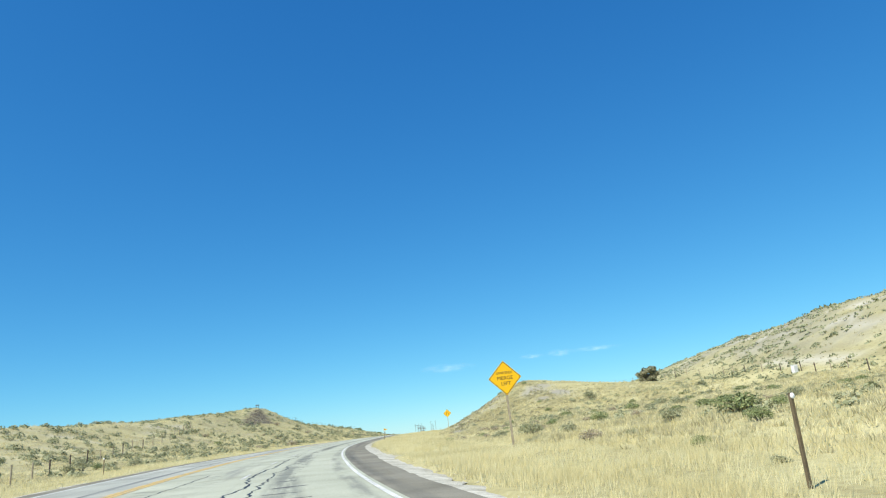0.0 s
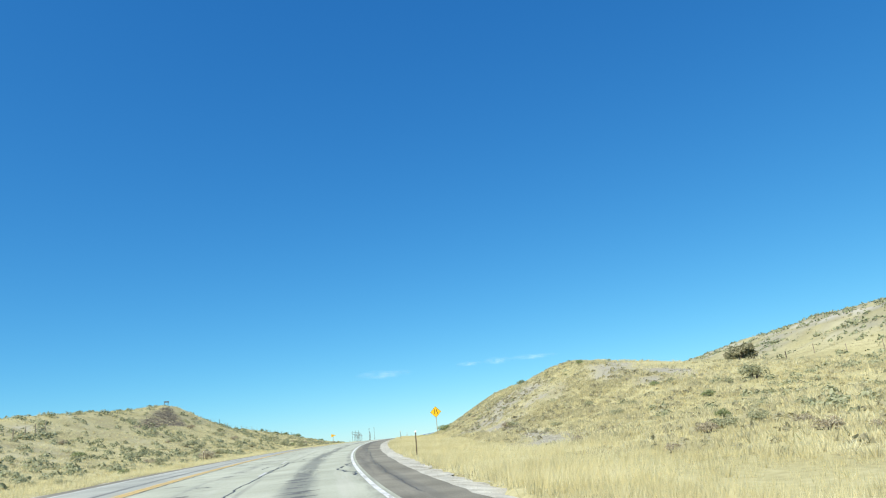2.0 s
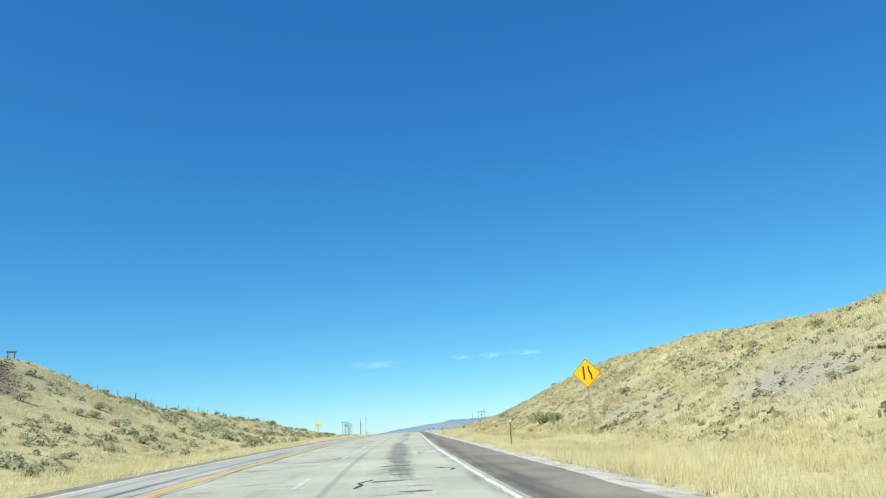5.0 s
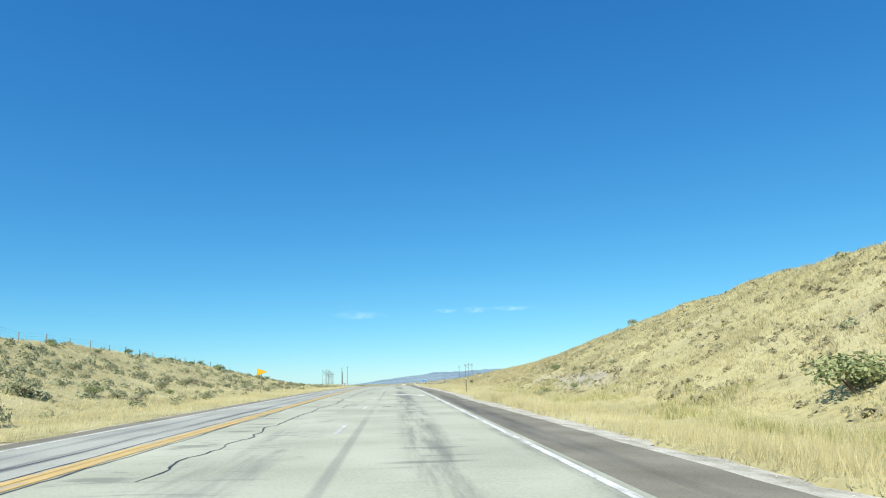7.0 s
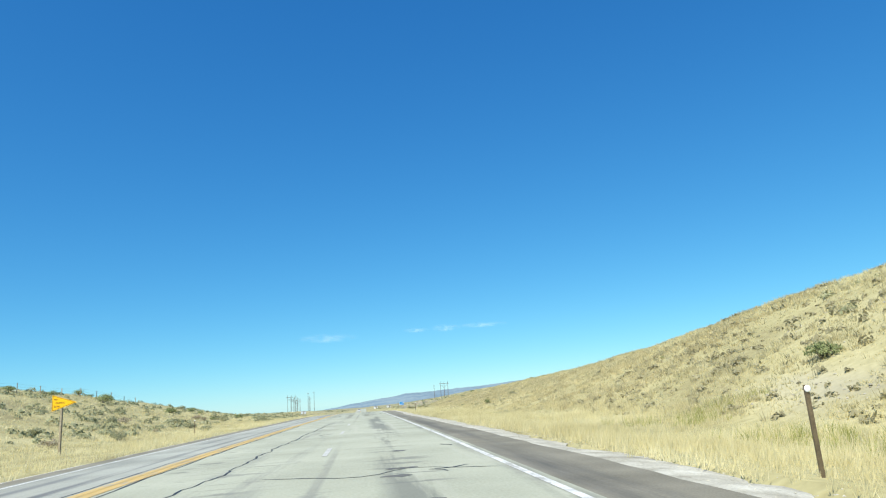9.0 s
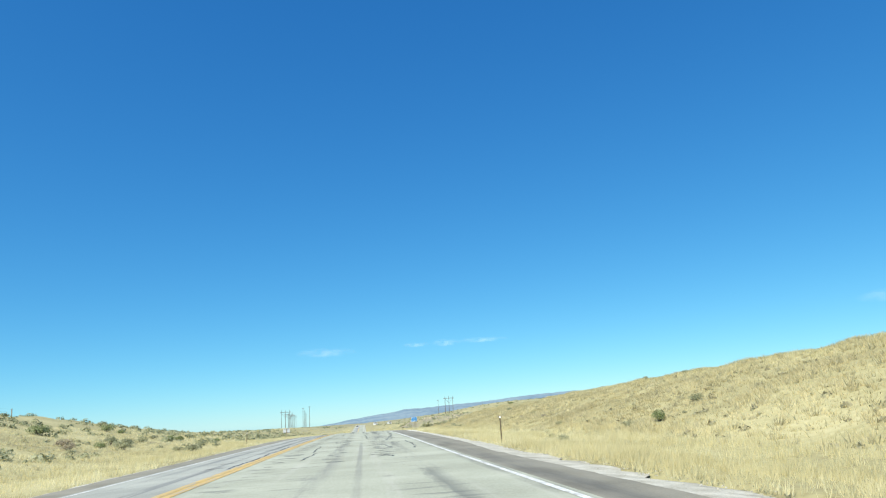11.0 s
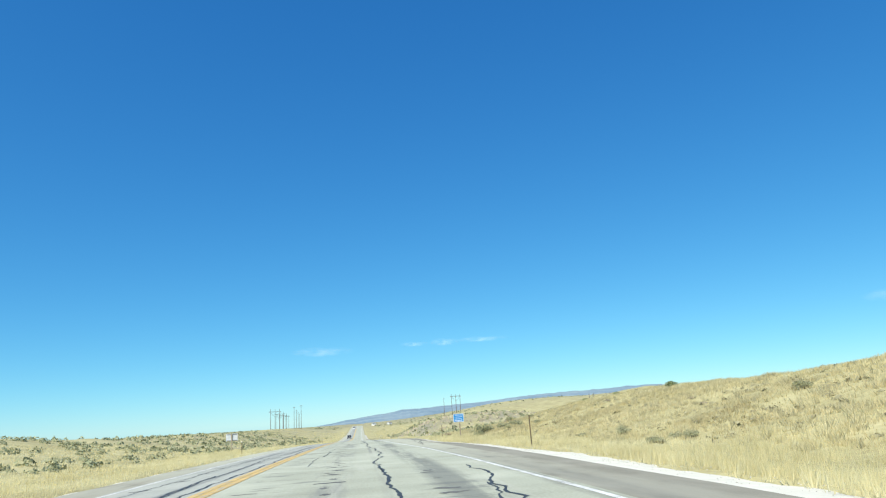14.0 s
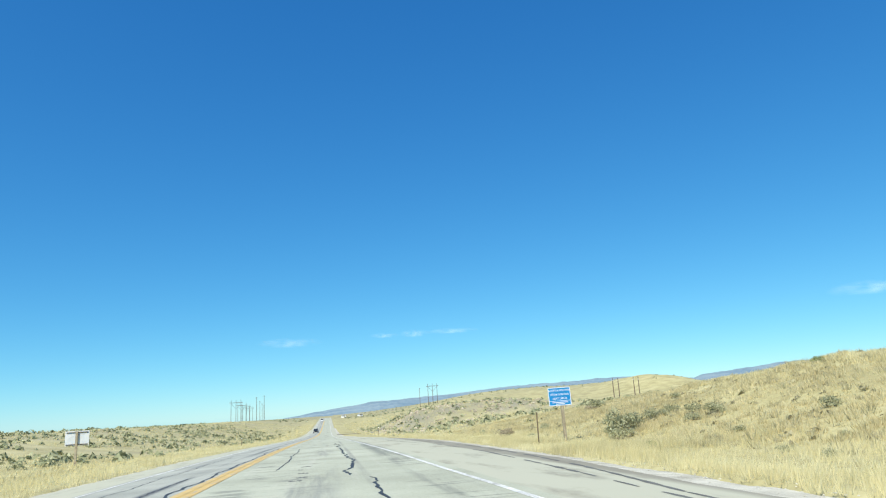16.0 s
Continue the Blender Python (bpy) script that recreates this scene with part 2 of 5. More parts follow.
M_post = material("weathered_post", [(0.20, 0.165, 0.11), (0.32, 0.275, 0.19), (0.43, 0.375, 0.27)], scale=5, fine=8, rough=0.9)
M_darkpost = material("rusty_dark_steel", [(0.05, 0.035, 0.03), (0.10, 0.075, 0.06)], scale=8, rough=0.8)
M_marker = material("weathered_brown_steel", [(0.08, 0.06, 0.035), (0.13, 0.10, 0.06), (0.20, 0.155, 0.09)], scale=4, rough=0.75)
M_signyellow = material("sign_yellow", [(0.79, 0.435, 0.010), (0.85, 0.485, 0.013)], scale=1.5, rough=0.45)
M_signblack = material("sign_black", [(0.02, 0.017, 0.015), (0.035, 0.03, 0.025)], scale=3, rough=0.5)
M_signblue = material("sign_blue", [(0.006, 0.20, 0.50), (0.01, 0.235, 0.56)], scale=2, rough=0.45)
M_signwhite = material("sign_white", [(0.74, 0.75, 0.75), (0.82, 0.82, 0.82)], scale=2, rough=0.45)
M_alu = material("dull_aluminium", [(0.55, 0.57, 0.58), (0.68, 0.70, 0.71)], scale=2, rough=0.5, metal=0.3)
M_reflector = material("reflector_button", [(0.85, 0.85, 0.84), (0.9, 0.9, 0.9)], scale=4, rough=0.25)
M_pole = material("pole_timber", [(0.10, 0.075, 0.055), (0.17, 0.13, 0.10)], scale=2, rough=0.9)
M_wallwhite = material("white_siding", [(0.72, 0.72, 0.70), (0.82, 0.82, 0.80)], scale=1, rough=0.7)
M_roof = material("grey_roof", [(0.25, 0.25, 0.25), (0.36, 0.35, 0.34)], scale=1, rough=0.8)
M_glass = material("dark_glass", [(0.02, 0.025, 0.03), (0.03, 0.035, 0.04)], scale=1, rough=0.08, spec=0.6)
M_blackpaint = material("black_car_paint", [(0.012, 0.012, 0.014), (0.02, 0.02, 0.022)], scale=1, rough=0.25, spec=0.6)
M_rubber = material("rubber", [(0.015, 0.015, 0.015), (0.03, 0.03, 0.03)], scale=5, rough=0.9)
# the blue of distance haze is put into the ridge's base colour
M_haze_mount = material("haze_blue_mountain", [(0.12, 0.19, 0.24), (0.19, 0.26, 0.30), (0.27, 0.33, 0.34)], scale=0.004, fine=9, rough=1.0)


# ---- the lie of the land ----
def line_x(y):
    """x of the painted centre line: a right-hand bend that runs out into a straight."""
    y = np.asarray(y, float)
    d = np.clip(170 - y, 0, 240)
    x = -26.7 + 2.42e-4 * d**2 + 2.89e-6 * d**3
    return x + np.clip(-70 - y, 0, None) * 0.615


def line_turn(y):
    d = np.clip(170 - np.asarray(y, float), 0, 240)
    return 2 * 2.42e-4 * d + 3 * 2.89e-6 * d**2


ROAD_Y = [-300, -80, 0, 23, 47, 70, 95, 119, 143, 167, 190, 214, 237, 261, 284, 308, 331, 343, 355, 367, 379, 392, 404, 416, 428, 441, 455, 473, 493, 515, 545, 577, 608, 641, 685, 729, 790, 850, 915, 980, 1050, 1120, 1300, 1600, 4600]
ROAD_Z = [-3.5, -0.95, 0, 0.28, 0.62, 0.92, 1.24, 1.55, 1.77, 1.91, 2.0, 2.08, 2.12, 2.08, 1.99, 1.92, 1.81, 1.7, 1.56, 1.38, 1.18, 0.96, 0.72, 0.46, 0.17, -0.18, -0.58, -1.12, -1.72, -2.35, -3.14, -3.9, -4.5, -4.95, -5.15, -5.05, -4.7, -4.3, -3.85, -3.4, -3.3, -3.9, -6.5, -10, -20]
RIGHT_Y = [-300, 60, 90, 104, 115, 125, 131, 138, 142, 148, 153, 158, 165, 173, 180, 190, 206, 215, 226, 236, 245, 252, 262, 270, 282, 300, 322, 350, 377, 400, 415, 432, 460, 500, 600, 1000, 4600]
RIGHT_Z = [1.0, 2.0, 2.6, 4.8, 6.9, 8.65, 9.27, 9.68, 9.68, 9.35, 8.95, 8.8, 9.1, 9.65, 10.05, 10.25, 10.5, 10.5, 10.2, 9.7, 9.2, 8.85, 8.2, 7.6, 6.95, 6.2, 5.75, 5.4, 4.6, 4.5, 4.3, 3.0, 1.2, -0.3, -1.6, -3.5, -18]
LEFT_Y = [-300, 60, 85, 107, 128, 150, 176, 197, 207, 216, 228, 252, 297, 323, 347, 385, 408, 446, 480, 535, 600, 750, 1084, 4600]
LEFT_Z = [3.5, 6.0, 6.9, 7.5, 8.3, 9.4, 11.2, 12.3, 12.6, 11.6, 10.4, 8.8, 8.2, 7.9, 6.9, 5.3, 4.0, 2.3, 1.9, 1.3, 0.6, 0.0, -3.7, -22]


def road_z(y):
    return np.interp(y, ROAD_Y, ROAD_Z)


WAVES = [(random.uniform(0, math.tau), random.uniform(0, math.tau), 2.2 * 1.33**k) for k in range(14)]


def rumple(x, y, lo=0, hi=14):
    """Uneven ground: waves of many lengths and directions, about -1 to 1."""
    total = 0
    for a, p, w in WAVES[lo:hi]:
        total = total + np.sin((x * math.cos(a) + y * math.sin(a)) * math.tau / w + p + 1.3 * np.sin((x * math.sin(a) - y * math.cos(a)) * 2.1 / w))
    return total / (hi - lo) ** 0.5 / 1.3


def smooth(v, a, b):
    s = np.clip((v - a) / (b - a), 0, 1)
    return s * s * (3 - 2 * s)


def across(x, y):
    """Distance from the centre line, to the right."""
    return (x - line_x(y)) / np.sqrt(1 + line_turn(y) ** 2)


def crossfall(u, y):
    """Fall of the surface to either side of the crown; the far lane is banked up in the bend."""
    return np.where(u < 0, np.interp(y, [45, 120], [-0.025, 0.03]) * u, np.where(u > 7.3, -0.025 * (u - 7.3), 0))


def land(x, y):
    x, y = np.asarray(x, float), np.asarray(y, float)
    u, zr = across(x, y), road_z(y)
    # to the right: verge, cut slope, crest, meadow and the hill behind
    verge = zr - 0.05 - 0.20 * smooth(u, 9.0, 13)
    crest = np.interp(y, RIGHT_Y, RIGHT_Z) - 0.22
    s = np.clip((u - 16.5) / 16.5, 0, 1)
    right = verge + (crest - verge) * (0.75 * s**1.08 + 0.25 * s * s * (3 - 2 * s))
    behind = np.interp(y, [-300, 90, 140, 180, 280, 420, 520, 700, 4600], [3.0, 4.4, 7.4, 8.8, 8.0, 4.2, 1.0, -2.0, -19])
    right = right + (behind - crest) * smooth(u, 34, np.interp(y, [95, 120], [75, 60]))
    ridge = np.interp(y, [-300, -50, 60, 180, 230, 330, 420, 500, 650, 4600], [13, 16.5, 17.8, 17.8, 17.0, 13, 7.5, 3, -2, -19])
    right = right + (ridge - behind) * smooth(u, 58, 98)
    bench = np.interp(y, [540, 680, 745, 800, 860, 920, 1020, 1080, 1190, 1300, 1500, 1900, 4600], [0.0, 1.0, 1.5, 4.5, 9.5, 12, 13, 11.8, 9.7, 8.3, 6, 2, -19]) * (1 - 0.55 * smooth(u, 240, 330))
    right = right + (bench - ridge) * smooth(u, 25, 170) * smooth(y, 570, 730)
    right = right + 10 * np.exp(-((x - 180) / 30) ** 2 - ((y - 785) / 60) ** 2)        # a lone golden hill
    right = right + 3.7 * smooth(x, -14, -1) * (1 - smooth(x, 16, 40)) * smooth(y, 512, 545) * (1 - smooth(y, 575, 630))        # a stony brown bluff
    # to the left: low verge, sage slope, crest, plain
    lverge = zr + crossfall(np.float64(-4.6), y) - 0.03 - 0.28 * smooth(-u, 5, 12)
    lcrest = np.interp(y, LEFT_Y, LEFT_Z)
    s = np.clip((-u - 12.5) / 28.5, 0, 1)
    left = lverge + (lcrest - lverge) * s**1.45
    plain = np.interp(y, [-300, 200, 350, 450, 700, 1100, 4600], [5, 8.6, 4.5, 1.8, 0.2, -3, -25])
    left = left + (plain - lcrest) * smooth(-u, 44, 170)
    left = left + 0.7 * np.exp(-((x + 70) ** 2 + (y - 204.5) ** 2) / 60)
    z = np.where(u > 2, right, left)
    off = np.maximum(u - 11, -u - 6)
    z = z + 0.22 * np.sin(z * 3.9 + 0.9 * rumple(x * 0.5, y * 0.5, 4, 14)) * smooth(u, 66, 78) * (1 - smooth(y, 330, 420))
    z = z + rumple(x, y, 0, 7) * 0.09 * smooth(off, 0, 5) + rumple(x, y, 6, 14) * 0.32 * smooth(off, 8, 45)
    return z


# scree and grey slabs on the cut slope: across, along, half width, half length, how bare
SCREE = [(33.5, 116, 2.0, 5.5, 1.0), (36.5, 110.5, 2.2, 4.5, 1.0), (35.6, 120, 1.8, 4, 0.8), (21.0, 121, 1.9, 5, 1.0), (24.0, 128, 2.0, 5.5, 1.0), (27.0, 129, 2.0, 5, 0.9), (24.5, 137, 2.2, 6, 0.85),
         (18.0, 85.0, 1.4, 3.5, 1.1), (19.0, 90, 1.5, 4.5, 1.1), (19.8, 95.5, 1.1, 4, 1.0), (19.8, 111, 1.0, 3.0, 0.9), (20.9, 108, 0.9, 2.5, 0.8), (31.8, 113, 1.6, 4.5, 1.0), (33.3, 106.3, 1.3, 1.5, 1.0), (18.9, 121, 1.4, 4.5, 1.0), (20.4, 105, 1.0, 6, 0.7), (22.4, 148.5, 1.7, 3.4, 1.0), (19.6, 217, 1.0, 3.5, 0.7)]


def mound_face(x, y):
    """The dark rocky face below the top of the mound."""
    f = (x + 67.5) / 7.5
    return smooth(f, -0.1, 0.08) * (1 - smooth(f, 0.85, 1.02)) * smooth(y, 192 - 33 * f, 198 - 33 * f) * (1 - smooth(y, 198 - 12 * f, 203 - 12 * f))


def bare_share(x, y):
    """Where the slope shows grey earth."""
    u = across(x, y)
    n = rumple(x * 0.8, y * 0.8, 2, 12) * 0.5 + rumple(x * 2.1 + 40, y * 2.1, 2, 9) * 0.35
    cut = 0.85 * smooth(u, 18, 20) * (1 - smooth(u, 26, 32)) * np.interp(y, [98, 112, 160, 180, 262], [0, 0.9, 0.9, 0.35, 0])
    us = u + 0.9 * rumple(x * 1.5, y * 1.5, 3, 11)
    scar = 0.6 * smooth(us, 17.4, 18.6) * (1 - smooth(us, 19.6, 21.0)) * np.interp(y, [204, 214, 222, 234, 241], [0, 0.5, 1, 1, 0])
    knoll = np.maximum.reduce([k * np.exp(-(((u - c) / w) ** 2) - ((y - at) / ln) ** 2) for c, at, w, ln, k in SCREE])
    strata = smooth(u, 64, 76) * 0.75 * (y < 420)
    lump = np.exp(-((x + 68) ** 2 / 70) - ((y - 200) ** 2) / 160)
    leftish = smooth(-u, 16, 30) * 0.2 * (y < 175) + 0.35 * smooth(-u, 12, 16) * smooth(y, 430, 470) * (y < 900)
    bank = 0.75 * smooth(u, 13, 17) * (1 - smooth(u, 60, 85)) * smooth(y, 478, 500) * (1 - smooth(y, 640, 700))
    base = np.maximum.reduce([bank, cut, 0.9 * knoll, 0.9 * strata, 0.3 * lump, leftish])
    return np.maximum(np.clip((n * 0.7 + 0.22) * base * 1.8, 0, 1) * (base > 0.02), np.clip(knoll * (1.2 + 0.7 * n) + scar * (0.85 + 0.8 * n), 0, 1))


def mesh_from(name, verts, faces, mat, smooth_shade=False):
    me = bpy.data.meshes.new(name)
    me.from_pydata(verts, [], faces)
    if mat:
        me.materials.append(mat)
    if smooth_shade:
        me.polygons.foreach_set("use_smooth", [True] * len(me.polygons))
    me.update()
    return me


def grid_mesh(name, P, mat, smooth_shade=True):
    """A sheet from an array of points [rows, columns, 3]."""
    r, c, _ = P.shape
    i = (np.arange(r - 1)[:, None] * c + np.arange(c - 1)).ravel()
    faces = np.stack([i, i + 1, i + c + 1, i + c], 1)
    me = bpy.data.meshes.new(name)
    me.vertices.add(r * c)
    me.vertices.foreach_set("co", P.astype(np.float32).ravel())
    me.loops.add(faces.size)
    me.loops.foreach_set("vertex_index", faces.astype(np.int32).ravel())
    me.polygons.add(len(faces))
    me.polygons.foreach_set("loop_start", np.arange(0, faces.size, 4, dtype=np.int32))
    me.polygons.foreach_set("use_smooth", np.full(len(faces), smooth_shade))
    me.materials.append(mat)
    me.update(calc_edges=True)
    return me


def spread(parts):
    """Steps of several widths, joined: (from, to, step), ..."""
    return np.unique(np.concatenate([np.arange(a, b, st) for a, b, st in parts]).round(3))


def ground_sheet():
    v = np.concatenate([-np.geomspace(4400, 62, 34), spread([(-60, -20, 1.6), (-20, -6.0, 0.8)]), [-5.8, -5.4, -5.0, -4.6, -4.2, 2, 5.6, 6.2, 6.9, 7.6, 8.2, 8.8, 9.4, 10.0, 10.6],
                        spread([(11.2, 42, 0.8), (42, 140, 2.5), (142, 260, 8)]), np.geomspace(270, 4400, 28)])
    y = np.unique(np.concatenate([spread([(-300, -40, 13), (-40, 470, 2), (470, 700, 5), (700, 900, 10)]), ROAD_Y[:-1], np.geomspace(900, 4500, 54)]))
    V, Y = np.meshgrid(v, y)
    X = line_x(Y) + V * np.sqrt(1 + line_turn(Y) ** 2)
    Z = land(X, Y)
    under = (V > far_shoulder(Y) - 0.3) & (V < gravel_edge(Y) - 0.25)
    Z = np.where(under, road_z(Y) - 0.4, Z)
    me = grid_mesh("ground", np.stack([X, Y, Z], -1), M_ground)
    wob = rumple(X * 0.7, Y * 0.7, 3, 14)
    ledge = np.clip(np.sin(Z * 2.6 + 1.1 * wob) * 1.6 - 0.5 + 0.5 * rumple(X * 2, Y * 2, 2, 9), 0, 1) * smooth(V, 70, 80) * (Y < 420)
    ledge = np.maximum(ledge, np.exp(-(((V + 37.2) / 1.5) ** 2) - ((Y - 132) / 9) ** 2) * np.clip(0.6 + 0.7 * rumple(X * 2, Y * 2, 2, 10), 0, 1))
    ledge = np.maximum(ledge, 0.4 * smooth(V + wob, 17.4, 18.6) * (1 - smooth(V + wob, 19.6, 21.0)) * np.interp(Y, [204, 214, 222, 234, 241], [0, 0.5, 1, 1, 0]) * np.clip(0.7 + 0.7 * rumple(X * 2, Y * 2, 2, 9), 0, 1))
    ledge = np.maximum(ledge, 0.55 * np.clip(rumple(X * 2.4, Y * 1.1, 1, 8) - 0.25, 0, 1) * smooth(-V, 18, 26) * (Y < 130))
    ledge = np.maximum(ledge, 0.8 * np.exp(-(((V - 67.3) / 1.0) ** 2)) * smooth(Y, 80, 86) * (1 - smooth(Y, 104, 108)))        # a pale dirt track
    dark_rock = np.clip(mound_face(X, Y) * (1.1 + 0.6 * rumple(X * 2, Y * 2, 2, 10)), 0, 1)
    for name, val in (("ledge", ledge), ("dark_rock", dark_rock), ("bare", bare_share(X, Y)), ("sage", np.clip(0.5 * smooth(V, 62, 76) * (Y < 300) * (0.7 + 0.7 * rumple(X * 0.6, Y * 0.6, 2, 12)) + 0.75 * smooth(X, -13, -4) * (1 - smooth(X, 45, 70)) * smooth(Y, 500, 525) * (1 - smooth(Y, 600, 660)) * (0.7 + 0.6 * rumple(X * 0.8, Y * 0.8, 2, 12)) + 0.12 * smooth(-(X - line_x(Y)), 14, 30) * (0.5 + 0.6 * rumple(X, Y, 2, 12)) + smooth(np.hypot(X + 25, Y - 300), 330, 900) * (0.55 + 0.5 * rumple(X * 0.1, Y * 0.1, 2, 12)), 0, 1))):
        at = me.attributes.new(name, "FLOAT", "POINT")
        at.data.foreach_set("value", val.astype(np.float32).ravel())
    return tagged(new("ground", me), "rolling dry rangeland of straw grass and grey earth", "ground", kind="structure")


def road_point(u, y, dz=0.0):
    k = math.sqrt(1 + float(line_turn(y)) ** 2)
    # straight across from the centre line
    tx, ty = -float(line_turn(y)) / k, 1 / k
    return (float(line_x(y)) + u * ty, y - u * tx * 1.0, float(road_z(y)) + float(crossfall(np.float64(u), y)) + dz)


def strip(name, u0, u1, y0, y1, mat, dz=0.0, step=2.0, cols=2, ragged=0.0, edge_drop=0.0):
    """A ribbon along the road. u0 and u1 are numbers or functions of y."""
    n = max(2, int((y1 - y0) / step) + 1)
    y = np.linspace(y0, y1, n)
    a = u0(y) if callable(u0) else np.full(n, float(u0))
    b = u1(y) if callable(u1) else np.full(n, float(u1))
    if ragged:
        b = b + ragged * (rumple(y * 1.7, y * 0 + 9, 0, 8) + 0.5 * np.random.uniform(-1, 1, n))
    f = np.linspace(0, 1, cols)
    U = a[:, None] * (1 - f) + b[:, None] * f
    t = line_turn(y)[:, None]
    k = np.sqrt(1 + t * t)
    P = np.stack([line_x(y)[:, None] + U / k, y[:, None] + U * t / k, road_z(y)[:, None] + crossfall(U, y[:, None]) + dz - edge_drop * f[None, :] ** 2], -1)
    P = P if (b - a).mean() > 0 else P[:, ::-1]
    me = grid_mesh(name, P, mat)
    uv = me.uv_layers.new(name="road")
    idx = np.empty(len(me.loops), np.int32)
    me.loops.foreach_get("vertex_index", idx)
    flat = np.stack([U if (b - a).mean() > 0 else U[:, ::-1], np.repeat(y[:, None], cols, 1)], -1).reshape(-1, 2)
    uv.data.foreach_set("uv", flat[idx].astype(np.float32).ravel())
    return new(name, me)


def edge_line(y):
    return np.interp(y, [30, 62, 345, 359, 371, 390, 398, 409, 422, 445, 490, 540], [7.5, 7.12, 7.05, 6.94, 6.72, 5.95, 5.77, 5.6, 5.3, 4.8, 4.1, 3.7])


def lane_edge(y):
    return edge_line(y) + np.interp(y, [30, 340, 400, 560], [0.18, 0.2, 0.35, 0.2])


def paved_edge(y):
    return np.interp(y, [0, 21, 37, 59, 85, 134, 160, 207, 217, 285, 295, 318, 340, 358, 366, 377, 388, 392, 398, 404, 425, 445, 475, 520],
                     [8.7, 9.0, 9.2, 8.75, 9.0, 9.3, 9.2, 8.6, 8.8, 8.5, 8.9, 9.2, 9.2, 9.7, 9.9, 9.9, 8.8, 8.95, 9.45, 9.5, 10.0, 9.2, 7.4, 5.4])


def gravel_edge(y):
    return paved_edge(y) + np.interp(y, [12, 21, 43, 59, 78, 133, 206, 284, 300, 318, 340, 358, 365, 384, 392, 398, 405, 440], [0.65, 1.0, 1.1, 0.85, 1.0, 1.0, 1.0, 1.2, 1.1, 0.9, 1.1, 1.8, 1.1, 1.2, 1.1, 0.75, 0.9, 1.0])


def far_shoulder(y):
    return np.interp(y, [0, 60, 130, 240, 300, 340, 400, 470], [-4.2, -4.3, -4.5, -4.3, -4.9, -5.4, -5.2, -4.9])


def dash_line(y):
    return np.interp(y, [20, 55, 100, 137, 200, 222], [3.5, 3.75, 3.1, 3.0, 3.4, 3.52])


tagged(strip("road", 0, lane_edge, -60, 1600, M_lane, step=1.5, cols=6), "sun-bleached grey asphalt carriageway with tar-sealed cracks", "road", kind="structure")
tagged(strip("road_far_side", 0, -3.6, -60, 1600, M_lane_far, step=1.5, cols=4), "blue-grey worn asphalt lane beside the yellow line", "road", kind="structure")
tagged(strip("shoulder", lane_edge, paved_edge, -60, 1600, M_shoulder, step=1.0, cols=3, ragged=0.05), "dark asphalt hard shoulder beside the white edge line", "shoulder", kind="structure")
tagged(strip("shoulder_far_side", -3.6, far_shoulder, -60, 1600, M_shoulder, step=1.0, cols=3, ragged=0.05), "narrow dark asphalt shoulder beside the dry verge", "shoulder", kind="structure")
tagged(strip("gravel_verge", lambda y: paved_edge(y) - 0.15, lambda y: gravel_edge(y) + 0.15, -60, 700, M_gravel, dz=-0.012, step=0.5, cols=6, ragged=0.3, edge_drop=0.10), "pale crushed gravel verge beside the shoulder", "verge", kind="structure")
tagged(strip("gravel_verge_far_side", lambda y: far_shoulder(y) + 0.2, lambda y: far_shoulder(y) - 0.9, -60, 700, M_gravel, dz=-0.012, step=0.6, cols=4, ragged=0.3, edge_drop=0.10), "thin pale gravel verge beside the dry grass", "verge", kind="structure")
tagged(strip("edge_line", lambda y: edge_line(y) - 0.062, lambda y: edge_line(y) + 0.062, -60, 900, M_white, dz=0.005, step=1.0), "solid white painted road edge line", "road marking", kind="structure")
tagged(strip("edge_line_far_side", -3.45, -3.33, -60, 900, M_white, dz=0.005, step=2.0), "solid white painted line along the far lane", "road marking", kind="structure")
tagged(strip("faded_paint", -0.50, 0.02, -60, 900, M_faded, dz=0.004, step=1.0), "faded remains of older yellow centre paint", "road marking", kind="structure")
for u0, u1 in ((-0.49, -0.29), (-0.19, 0.0)):
    tagged(strip("centre_line", u0, u1, -60, 900, M_yellow, dz=0.008, step=1.0, ragged=0.012), "worn solid yellow painted centre line", "road marking", kind="structure")

ground = ground_sheet()
for k in range(22):
    y = 231.4 + 12.2 * (k - 19)
    tagged(strip("lane_dash", lambda v: dash_line(v) - 0.065, lambda v: dash_line(v) + 0.065, y, y + 3.0, M_worn, dz=0.005, step=1.0), "short worn white lane dash on grey asphalt", "road marking", group="lane dashes", kind="structure")


# ---- small helpers for building ----
def part(name, bm, mat, parent, label=""):
    me = bpy.data.meshes.new(name)
    bm.to_mesh(me)
    bm.free()
    me.materials.append(mat)
    ob = new(name, me)
    ob.parent = parent
    if label:
        ob["label"] = label
    return ob


def empty(name, place, turn=0.0, lean=0.0):
    e = new(name)
    e.empty_display_size = 0.2
    e.matrix_world = Matrix.Translation(place) @ Matrix.Rotation(turn, 4, "Z") @ Matrix.Rotation(lean, 4, "Y")
    return e


def box(sx, sy, sz, at=(0, 0, 0), bevel=0.0, bm=None, turn=None):
    bm = bm or bmesh.new()
    m = Matrix.Translation(at) @ (turn or Matrix()) @ Matrix.Diagonal((sx, sy, sz, 1))
    made = bmesh.ops.create_cube(bm, size=1, matrix=m)
    if bevel:
        edges = {e for v in made["verts"] for e in v.link_edges}
        bmesh.ops.bevel(bm, geom=list(edges), offset=bevel, segments=2, affect="EDGES", profile=0.5)
    return bm


